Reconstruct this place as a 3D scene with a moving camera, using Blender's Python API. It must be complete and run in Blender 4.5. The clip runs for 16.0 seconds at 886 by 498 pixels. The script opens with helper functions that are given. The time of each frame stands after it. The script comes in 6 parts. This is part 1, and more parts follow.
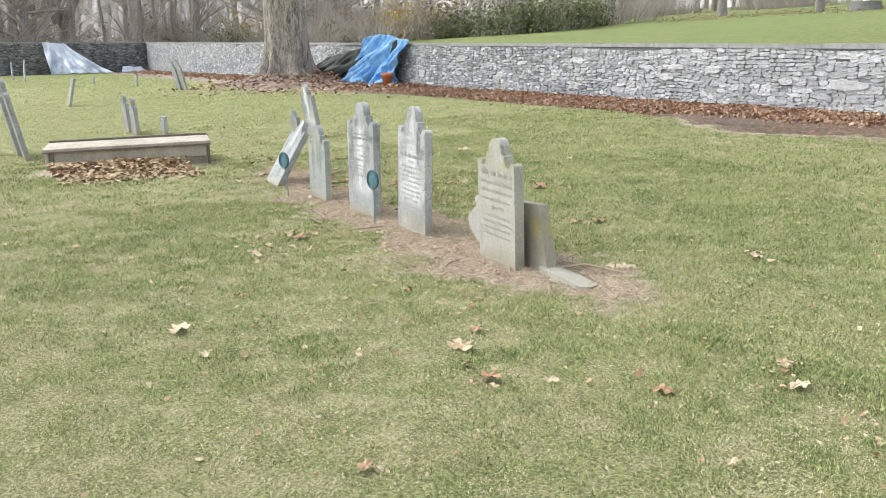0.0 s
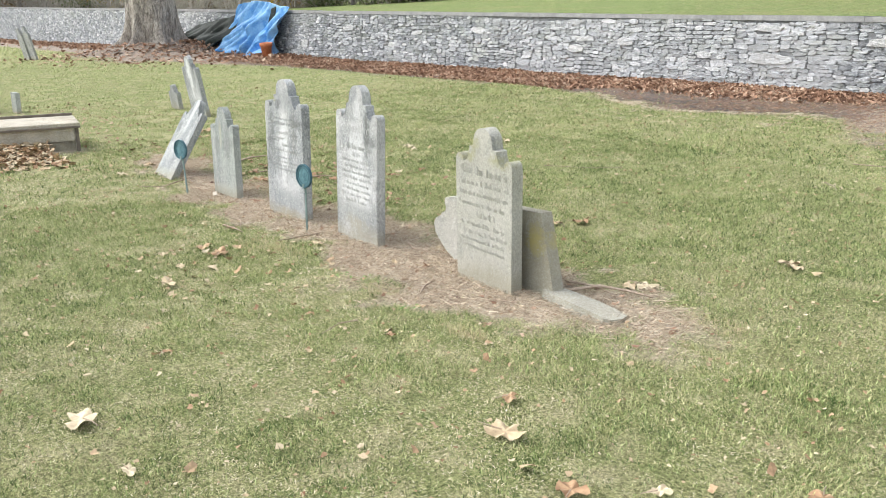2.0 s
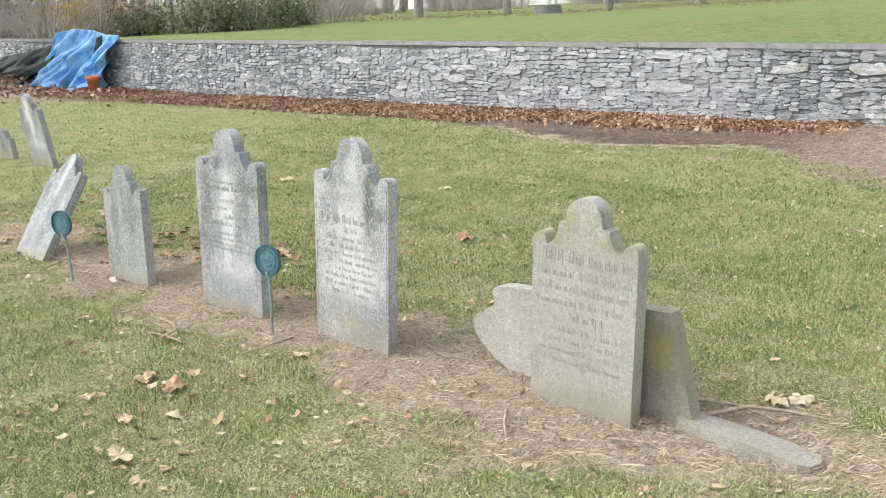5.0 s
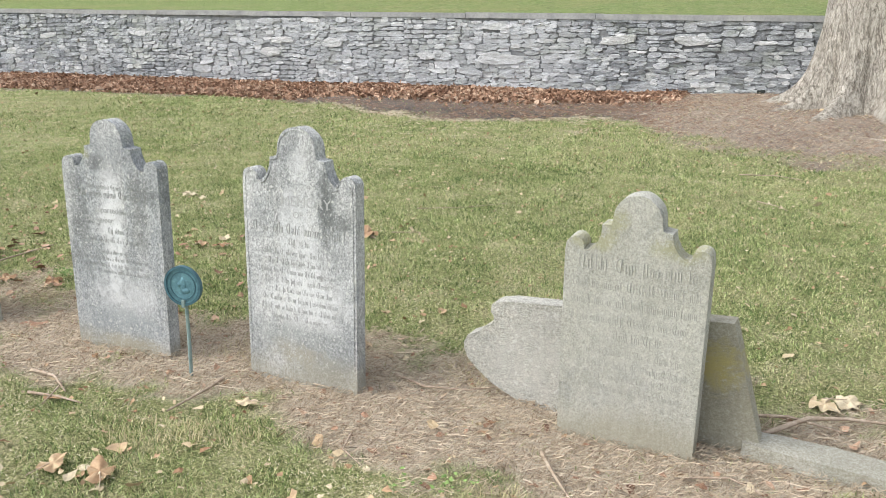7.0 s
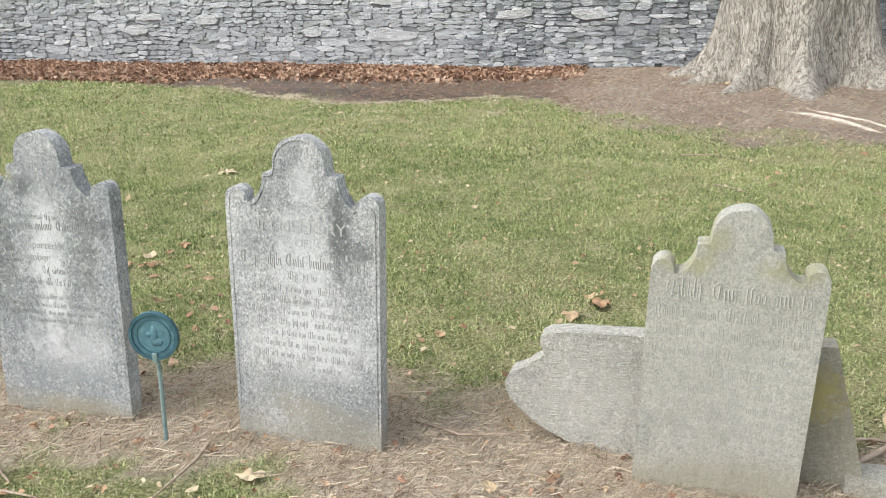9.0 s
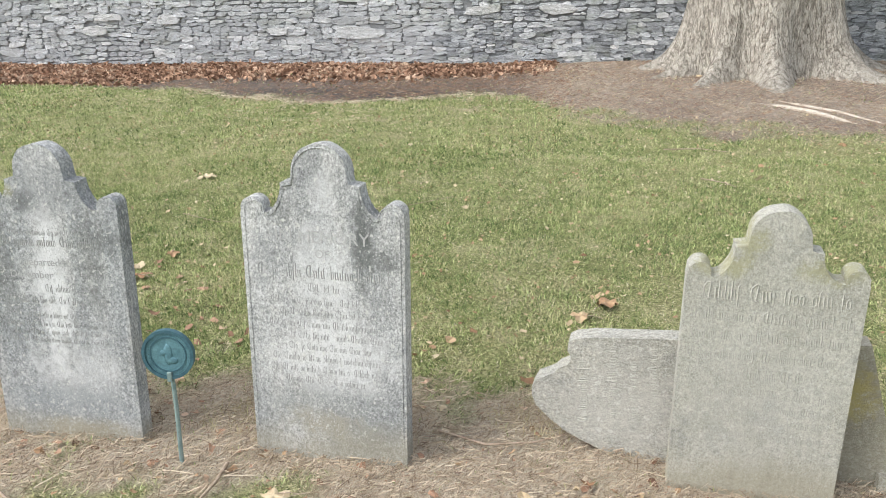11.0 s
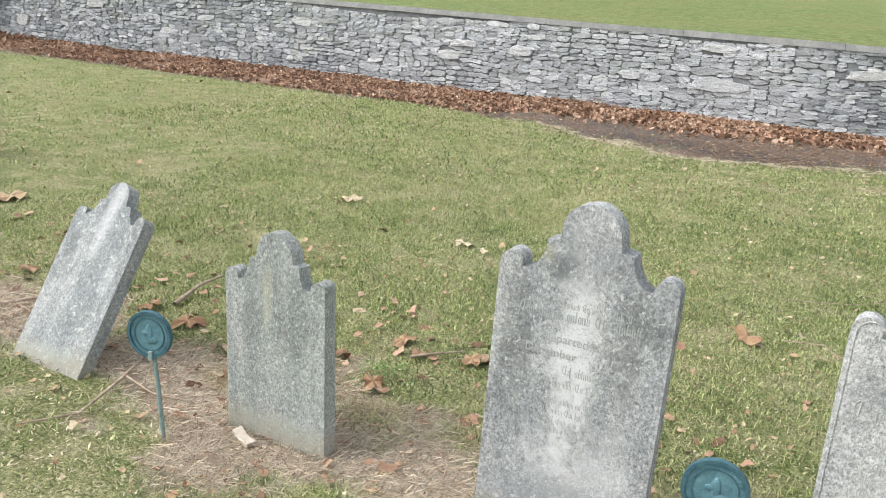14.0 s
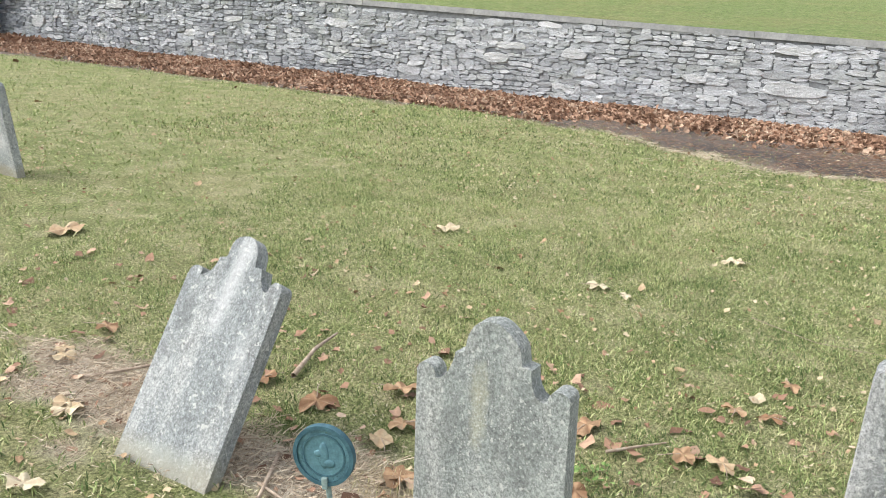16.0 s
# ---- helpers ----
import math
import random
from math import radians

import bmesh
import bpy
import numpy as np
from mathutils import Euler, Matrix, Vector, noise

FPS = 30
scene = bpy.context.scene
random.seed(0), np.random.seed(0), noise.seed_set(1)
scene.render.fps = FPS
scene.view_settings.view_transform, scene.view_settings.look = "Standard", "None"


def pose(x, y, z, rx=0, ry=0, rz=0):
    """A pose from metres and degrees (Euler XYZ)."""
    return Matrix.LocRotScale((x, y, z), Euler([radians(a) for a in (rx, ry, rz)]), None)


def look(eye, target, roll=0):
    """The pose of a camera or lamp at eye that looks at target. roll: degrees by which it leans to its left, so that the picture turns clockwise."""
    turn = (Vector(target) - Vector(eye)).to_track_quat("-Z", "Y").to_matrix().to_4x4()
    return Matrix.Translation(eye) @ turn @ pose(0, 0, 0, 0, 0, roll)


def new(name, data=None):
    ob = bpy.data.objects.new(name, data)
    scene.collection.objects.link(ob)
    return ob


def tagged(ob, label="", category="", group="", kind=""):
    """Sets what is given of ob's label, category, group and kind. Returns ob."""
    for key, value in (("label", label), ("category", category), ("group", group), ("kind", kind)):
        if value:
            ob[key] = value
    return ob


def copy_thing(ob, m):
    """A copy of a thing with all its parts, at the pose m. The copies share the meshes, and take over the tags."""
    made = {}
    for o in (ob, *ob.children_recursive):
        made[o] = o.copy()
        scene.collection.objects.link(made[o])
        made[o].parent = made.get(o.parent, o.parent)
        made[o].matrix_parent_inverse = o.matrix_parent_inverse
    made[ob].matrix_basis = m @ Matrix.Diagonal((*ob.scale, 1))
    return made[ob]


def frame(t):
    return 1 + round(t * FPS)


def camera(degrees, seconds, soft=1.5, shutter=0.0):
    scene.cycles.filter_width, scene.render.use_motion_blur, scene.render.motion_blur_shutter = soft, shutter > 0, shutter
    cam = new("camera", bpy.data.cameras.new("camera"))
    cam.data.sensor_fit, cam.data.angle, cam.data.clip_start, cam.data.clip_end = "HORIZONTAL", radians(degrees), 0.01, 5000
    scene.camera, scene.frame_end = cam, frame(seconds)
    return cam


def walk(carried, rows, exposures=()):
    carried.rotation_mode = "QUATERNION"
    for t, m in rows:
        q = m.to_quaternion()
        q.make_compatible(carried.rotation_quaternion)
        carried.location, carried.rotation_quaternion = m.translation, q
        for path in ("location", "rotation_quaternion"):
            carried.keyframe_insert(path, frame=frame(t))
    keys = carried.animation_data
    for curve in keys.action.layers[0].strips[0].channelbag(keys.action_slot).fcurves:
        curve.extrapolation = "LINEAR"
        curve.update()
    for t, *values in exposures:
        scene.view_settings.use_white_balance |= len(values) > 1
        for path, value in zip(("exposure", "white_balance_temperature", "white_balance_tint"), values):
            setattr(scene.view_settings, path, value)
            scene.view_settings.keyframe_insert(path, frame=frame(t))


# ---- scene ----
cam = camera(54.9, 16.0, soft=0.9)
PATH = [
    (0, (0.039, -0.004, 1.408), (-1.652, 0.962, 0.954), -0.4),
    (0.5, (-0.334, -0.042, 1.392), (-1.974, 0.988, 0.894), -0.3),
    (1, (-0.738, 0.078, 1.369), (-2.375, 1.109, 0.861), -0.3),
    (1.5, (-1.071, 0.088, 1.38), (-2.661, 1.19, 0.871), 0.2),
    (2, (-1.356, 0.181, 1.379), (-2.866, 1.387, 0.86), 0.2),
    (2.5, (-1.639, 0.331, 1.395), (-3.119, 1.586, 0.912), -0.6),
    (3, (-1.949, 0.301, 1.395), (-3.327, 1.681, 0.951), -0.6),
    (3.5, (-2.25, 0.342, 1.382), (-3.584, 1.76, 0.923), -0.4),
    (3.7, (-2.356, 0.383, 1.383), (-3.691, 1.801, 0.926), -0.4),
    (5.8, (-3.584, 0.36, 1.374), (-4.638, 1.992, 0.898), 0.2),
    (6, (-3.695, 0.329, 1.382), (-4.691, 1.994, 0.897), 0.3),
    (6.5, (-3.934, 0.428, 1.353), (-4.857, 2.129, 0.846), 0.3),
    (7, (-4.152, 0.528, 1.354), (-4.951, 2.287, 0.837), 0.0),
    (7.5, (-4.414, 0.545, 1.361), (-5.001, 2.374, 0.802), 0.1),
    (8, (-4.608, 0.667, 1.354), (-5.161, 2.502, 0.783), 0.1),
    (8.2, (-4.658, 0.721, 1.361), (-5.212, 2.556, 0.791), 0.1),
    (10.3, (-5.087, 0.853, 1.398), (-5.431, 2.731, 0.805), -1.3),
    (10.5, (-5.086, 0.85, 1.401), (-5.436, 2.728, 0.808), -1.3),
    (11, (-5.08, 0.847, 1.403), (-5.472, 2.718, 0.815), -1.0),
    (11.5, (-5.086, 0.862, 1.395), (-5.505, 2.727, 0.804), -0.6),
    (12, (-5.114, 0.888, 1.404), (-5.603, 2.738, 0.821), 0.7),
    (12.5, (-5.318, 0.867, 1.408), (-5.89, 2.701, 0.854), 2.1),
    (12.8, (-5.51, 0.831, 1.423), (-6.18, 2.641, 0.898), 3.0),
    (13, (-5.611, 0.833, 1.424), (-6.367, 2.61, 0.903), 3.8),
    (13.1, (-5.654, 0.842, 1.422), (-6.458, 2.598, 0.9), 4.0),
    (13.5, (-5.863, 0.944, 1.403), (-6.785, 2.641, 0.882), 4.4),
    (14, (-6.086, 1.052, 1.403), (-7.031, 2.735, 0.88), 4.3),
    (14.5, (-6.367, 1.051, 1.421), (-7.287, 2.75, 0.902), 4.4),
    (15, (-6.586, 1.128, 1.412), (-7.504, 2.826, 0.89), 4.4),
    (15.5, (-6.797, 1.317, 1.403), (-7.724, 3.01, 0.879), 4.3),
    (16, (-7.022, 1.339, 1.399), (-7.966, 3.021, 0.871), 4.1),
]
EXPOSURE = 1.17
STOPS = [(0, 0.10), (1, 0.14), (2, 0.15), (2.5, 0.17), (3, -0.1), (3.5, 0.04), (6, -0.01), (8, -0.08), (11, -0.11), (12.5, -0.15), (14, -0.05), (16, 0.02)]
walk(cam, [(t, look(eye, target, roll)) for t, eye, target, roll in PATH], [(t, EXPOSURE + stop) for t, stop in STOPS])

# ---------------------------------------------------------------- light
SUN_EL, SUN_AZ = 48.0, 215.0        # elevation; bearing the light comes from, degrees from +x
sky_world = bpy.data.worlds.new("overcast_sky")
scene.world = sky_world
sky_world.use_nodes = True
wn = sky_world.node_tree
wn.nodes.clear()
w_out = wn.nodes.new("ShaderNodeOutputWorld")
w_bg = wn.nodes.new("ShaderNodeBackground")
w_sky = wn.nodes.new("ShaderNodeTexSky")
w_sky.sky_type = "NISHITA"
w_sky.sun_disc = False
w_sky.sun_elevation = radians(SUN_EL)
w_sky.sun_rotation = radians(90 - SUN_AZ)
w_sky.air_density, w_sky.dust_density, w_sky.ozone_density = 1.0, 2.5, 1.0
w_hsv = wn.nodes.new("ShaderNodeHueSaturation")
w_hsv.inputs["Saturation"].default_value = 0.30
w_bg.inputs["Strength"].default_value = 0.15
wn.links.new(w_sky.outputs["Color"], w_hsv.inputs["Color"])
wn.links.new(w_hsv.outputs["Color"], w_bg.inputs["Color"])
wn.links.new(w_bg.outputs["Background"], w_out.inputs["Surface"])
sun_data = bpy.data.lights.new("sun", "SUN")
sun_data.energy, sun_data.angle, sun_data.color = 0.95, radians(22), (1.0, 0.975, 0.94)
sun = new("sun", sun_data)
sun.matrix_world = look((0, 0, 30), (-math.cos(radians(SUN_AZ)), -math.sin(radians(SUN_AZ)), 30 - math.tan(radians(SUN_EL))))

# ---------------------------------------------------------------- numeric helpers
RNG = np.random.default_rng(7)
LATTICE = np.random.default_rng(3).random((256, 256))


def vnoise(x, y, seed=0):
    """Smooth value noise in 0..1 on arrays."""
    x, y = np.asarray(x, float) + 37.3 * seed, np.asarray(y, float) + 91.7 * seed
    i, j = np.floor(x).astype(int), np.floor(y).astype(int)
    u, v = x - i, y - j
    u, v = u * u * (3 - 2 * u), v * v * (3 - 2 * v)
    g = lambda a, b: LATTICE[a % 256, b % 256]
    return (g(i, j) * (1 - u) + g(i + 1, j) * u) * (1 - v) + (g(i, j + 1) * (1 - u) + g(i + 1, j + 1) * u) * v


def fbm(x, y, seed=0):
    return 0.5 * vnoise(x, y, seed) + 0.3 * vnoise(2.1 * np.asarray(x), 2.1 * np.asarray(y), seed + 1) + 0.2 * vnoise(4.3 * np.asarray(x), 4.3 * np.asarray(y), seed + 2)


def step(a, b, v):
    v = np.clip((np.asarray(v, float) - a) / (b - a), 0, 1)
    return v * v * (3 - 2 * v)


WALL_Y = 12.24
TREE_NEAR, TREE_FAR = (-3.57, 11.1), (-28.2, 10.15)


def land(x, y):
    """Height of the ground: a flat lawn that rises to the wall, and a sloping field beyond it."""
    x, y = np.asarray(x, float), np.asarray(y, float)
    side = 1 - 0.65 * step(-6, -62, x)
    z = 0.045 * side * np.log1p(np.exp(np.clip(4 * (np.minimum(y, 12.4) - 2.8), -30, 60))) / 4
    z = z - 0.012 * np.log1p(np.exp(np.clip(-(x + 40) / 3, -30, 30)))* 0.3
    beyond = 0.9 + 0.072 * (np.minimum(y, 95) - 12.5)
    z = np.where(y > 12.4, z + (beyond - z) * step(12.4, 12.6, y), z)
    near = (np.abs(x + 8) < 40) & (np.abs(y - 5) < 30)
    z = z + np.where(near, 0.03 * (fbm(x * 0.9, y * 0.9, 5) - 0.5) + 0.012 * (vnoise(x * 6, y * 6, 8) - 0.5), 0)
    z = z + np.where(y > 12.6, 0.5 * (fbm(x * 0.05, y * 0.05, 9) - 0.5), 0)
    z = z - 0.036 * np.exp(-((y - 3.02) / 0.42) ** 4) * step(-8.7, -8.0, x) * step(-3.4, -4.0, x)
    d = np.hypot(x - TREE_FAR[0], y - TREE_FAR[1])
    z = z + 0.55 * np.exp(-(d / 1.9) ** 2)
    d = np.hypot(x - TREE_NEAR[0], y - TREE_NEAR[1])
    z = z + np.where(y < 12.4, 0.10 * np.exp(-(d / 1.8) ** 2), 0)
    z = z + np.where(y < 12.4, -0.05 * step(9.4, 11.6, y) * step(-26, -18, x) * step(-5.0, -7.5, x), 0)
    return z


def soil(x, y):
    """0 lawn, 1 bare: the strip round the gravestones, under the trees, along the wall."""
    x, y = np.asarray(x, float), np.asarray(y, float)
    n = fbm(x * 2.2, y * 2.2, 11) - 0.5
    m = fbm(x * 7, y * 7, 14) - 0.5
    mid = 3.19 + 0.07 * np.sin(x * 1.7)
    half = (0.38 + 0.10 * step(-6.4, -5.2, x)) * np.sqrt(np.clip(1 - (np.abs((x + 6.6)) / 3.35) ** 4, 0, 1))
    a = step(0.10, -0.12, np.abs(y - mid) - half * np.where(y < mid, 0.90, 0.60 + 0.40 * step(-5.0, -4.2, x) + 0.30 * step(-7.4, -8.2, x)) + 0.70 * n + 0.40 * m) * step(3.55, 3.2, np.abs(x + 6.78) + 0.6 * n)
    e = np.hypot((x - TREE_NEAR[0]) / 3.1, (y - 11.4) / 3.55)
    b = step(0.10, -0.10, e - 1 + 0.45 * n)
    edge = 10.35 - 1.0 * np.exp(-((x + 8.0) / 1.7) ** 2) - 0.9 * step(-19, -24, x)
    c = step(-0.32, 0.14, y - edge + 0.6 * n) * step(12.7, 12.5, y)
    d = step(0.12, -0.15, np.hypot((x + 11.1) / 0.6, (y - 1.8) / 1.0) - 1 + 0.5 * n)
    f = step(0.1, -0.1, np.hypot((x - TREE_FAR[0]) / 4.0, (y - 10.4) / 2.6) - 1 + 0.4 * n)
    out = np.maximum.reduce([a, b, c, d, f])
    return np.where(y > 12.6, 0, out)


def mulch(x, y):
    """0 straw-coloured soil, 1 dark reddish wood litter."""
    x, y = np.asarray(x, float), np.asarray(y, float)
    rim = np.exp(-((soil(x, y) - 0.3) / 0.18) ** 2) * np.exp(-((x + 8.4) / 1.6) ** 2) * step(8.2, 8.6, y)
    wet = np.exp(-((x + 8.0) / 1.7) ** 4 - ((y - 9.85 - 0.08 * np.sin(2 * x)) / 0.5) ** 4)
    wet = np.maximum(wet, 0.5 * step(9.8, 10.3, y) * step(12.0, 11.6, y) * step(-5.8, -6.6, x) * step(-24, -21, x))
    return 1.0 * wet + (1 - 0.95 * rim) * np.maximum(step(6.5, 7.8, y), 0) * (0.75 + 0.5 * (fbm(x * 1.6, y * 1.6, 21) - 0.5))


# ---------------------------------------------------------------- materials
def material(name):
    m = bpy.data.materials.new(name)
    m.use_nodes = True
    return m, m.node_tree, m.node_tree.nodes["Principled BSDF"]


def node(t, kind, **ins):
    n = t.nodes.new(kind)
    for k, v in ins.items():
        key = k.replace("_", " ")
        if key in n.inputs:
            n.inputs[key].default_value = v
    return n


def coords(t, scale=(1, 1, 1), world=False):
    if world:
        src = t.nodes.new("ShaderNodeNewGeometry").outputs["Position"]
    else:
        src = t.nodes.new("ShaderNodeTexCoord").outputs["Object"]
    mp = t.nodes.new("ShaderNodeMapping")
    mp.inputs["Scale"].default_value = scale
    t.links.new(src, mp.inputs["Vector"])
    return mp.outputs["Vector"]


def noise_tex(t, vec, scale, detail=6.0, rough=0.6, distortion=0.0):
    n = node(t, "ShaderNodeTexNoise", Scale=scale, Detail=detail, Roughness=rough, Distortion=distortion)
    t.links.new(vec, n.inputs["Vector"])
    return n.outputs["Fac"]


def ramp(t, fac, stops):
    r = t.nodes.new("ShaderNodeValToRGB")
    els = r.color_ramp.elements
    while len(els) < len(stops):
        els.new(0.5)
    for e, (p, c) in zip(els, stops):
        e.position = p
        e.color = (*c, 1) if len(c) == 3 else c
    t.links.new(fac, r.inputs["Fac"])
    return r.outputs["Color"]


def mix(t, fac, a, b, mode="MIX"):
    m = t.nodes.new("ShaderNodeMix")
    m.data_type, m.blend_type = "RGBA", mode
    for sock, val in ((m.inputs[0], fac), (m.inputs[6], a), (m.inputs[7], b)):
        if isinstance(val, bpy.types.NodeSocket):
            t.links.new(val, sock)
        elif isinstance(val, (int, float)):
            sock.default_value = val
        else:
            sock.default_value = (*val, 1)
    return m.outputs[2]


def math_node(t, op, a, b=0.0, clamp=False):
    m = t.nodes.new("ShaderNodeMath")
    m.operation, m.use_clamp = op, clamp
    for sock, val in zip(m.inputs, (a, b)):
        if isinstance(val, bpy.types.NodeSocket):
            t.links.new(val, sock)
        else:
            sock.default_value = val
    return m.outputs[0]


def bump(t, bsdf, height, strength=0.4, distance=0.01):
    b = node(t, "ShaderNodeBump", Strength=strength, Distance=distance)
    t.links.new(height, b.inputs["Height"])
    t.links.new(b.outputs["Normal"], bsdf.inputs["Normal"])


def grey(v):
    return (v, v, v)


def attr(t, name):
    a = t.nodes.new("ShaderNodeAttribute")
    a.attribute_name = name
    return a.outputs["Fac"]


def mat_ground():
    m, t, b = material("lawn_and_soil")
    v = coords(t, world=True)
    big, mid, fine = noise_tex(t, v, 0.55, 4), noise_tex(t, v, 5, 6), noise_tex(t, v, 75, 6, 0.85)
    grit = noise_tex(t, v, 260, 5, 0.85)
    grass = ramp(t, mid, [(0.3, (0.155, 0.20, 0.072)), (0.5, (0.222, 0.258, 0.10)), (0.72, (0.315, 0.315, 0.158))])
    patch = noise_tex(t, v, 1.7, 5, 0.65)
    grass = mix(t, math_node(t, "MULTIPLY", big, 0.3), grass, (0.30, 0.30, 0.13))
    grass = mix(t, math_node(t, "MULTIPLY", ramp(t, patch, [(0.46, grey(0)), (0.60, grey(1))]), 0.4), grass, (0.36, 0.325, 0.18))
    grass = mix(t, math_node(t, "MULTIPLY", fine, 0.20), grass, (0.12, 0.13, 0.05))
    tan = ramp(t, math_node(t, "ADD", math_node(t, "MULTIPLY", fine, 0.6), math_node(t, "MULTIPLY", mid, 0.4)), [(0.47, grey(0)), (0.57, grey(1))])
    grass = mix(t, math_node(t, "MULTIPLY", tan, 0.34), grass, (0.42, 0.38, 0.22))
    grass = mix(t, 0.85, grass, ramp(t, grit, [(0.33, grey(0.10)), (0.5, grey(0.52)), (0.67, grey(0.92))]), "OVERLAY")
    grass = mix(t, 0.8, grass, ramp(t, fine, [(0.36, grey(0.06)), (0.5, grey(0.48)), (0.64, grey(0.95))]), "OVERLAY")
    meadow = ramp(t, mid, [(0.3, (0.10, 0.15, 0.045)), (0.5, (0.15, 0.20, 0.066)), (0.72, (0.22, 0.24, 0.10))])
    meadow = mix(t, math_node(t, "MULTIPLY", ramp(t, noise_tex(t, v, 0.35, 5, 0.65), [(0.48, grey(0)), (0.64, grey(1))]), 0.35), meadow, (0.25, 0.205, 0.10))
    meadow = mix(t, 0.7, meadow, ramp(t, noise_tex(t, v, 14, 6, 0.8), [(0.34, grey(0.12)), (0.5, grey(0.5)), (0.66, grey(0.9))]), "OVERLAY")
    grass = mix(t, math_node(t, "MULTIPLY", attr(t, "meadow"), 0.9), grass, meadow)
    dirt = ramp(t, fine, [(0.32, (0.27, 0.215, 0.165)), (0.44, (0.50, 0.425, 0.335)), (0.57, (0.66, 0.59, 0.48)), (0.72, (0.76, 0.70, 0.585))])
    dirt = mix(t, 0.85, dirt, ramp(t, grit, [(0.34, grey(0.12)), (0.5, grey(0.5)), (0.66, grey(0.85))]), "OVERLAY")
    litter = ramp(t, fine, [(0.3, (0.065, 0.052, 0.045)), (0.46, (0.165, 0.132, 0.112)), (0.60, (0.29, 0.235, 0.20)), (0.75, (0.48, 0.41, 0.35))])
    litter = mix(t, 0.7, litter, ramp(t, grit, [(0.34, grey(0.15)), (0.66, grey(0.9))]), "OVERLAY")
    dirt = mix(t, attr(t, "mulch"), dirt, litter)
    wet = mix(t, fine, (0.045, 0.042, 0.042), (0.13, 0.12, 0.115))
    dirt = mix(t, math_node(t, "MULTIPLY", math_node(t, "SUBTRACT", attr(t, "mulch"), 0.85, True), 1.0, True), dirt, wet)
    edge = math_node(t, "ADD", attr(t, "soil"), math_node(t, "MULTIPLY", math_node(t, "SUBTRACT", mid, 0.5), 0.5), True)
    col = mix(t, edge, grass, dirt)
    t.links.new(col, b.inputs["Base Color"])
    b.inputs["Roughness"].default_value = 0.95
    b.inputs["Specular IOR Level"].default_value = 0.15
    bump(t, b, math_node(t, "ADD", fine, math_node(t, "ADD", math_node(t, "MULTIPLY", mid, 0.6), math_node(t, "MULTIPLY", grit, 0.4))), 0.8, 0.025)
    return m


def mat_tone(name, stops, rough=0.7, spec=0.2):
    """Colour by the per-piece number stored on the mesh, with a little mottling."""
    m, t, b = material(name)
    c = ramp(t, attr(t, "tone"), stops)
    n = noise_tex(t, coords(t, world=True), 45, 4, 0.7)
    c = mix(t, 0.35, c, ramp(t, n, [(0.3, grey(0.25)), (0.7, grey(0.9))]), "OVERLAY")
    t.links.new(c, b.inputs["Base Color"])
    b.inputs["Roughness"].default_value = rough
    b.inputs["Specular IOR Level"].default_value = spec
    return m


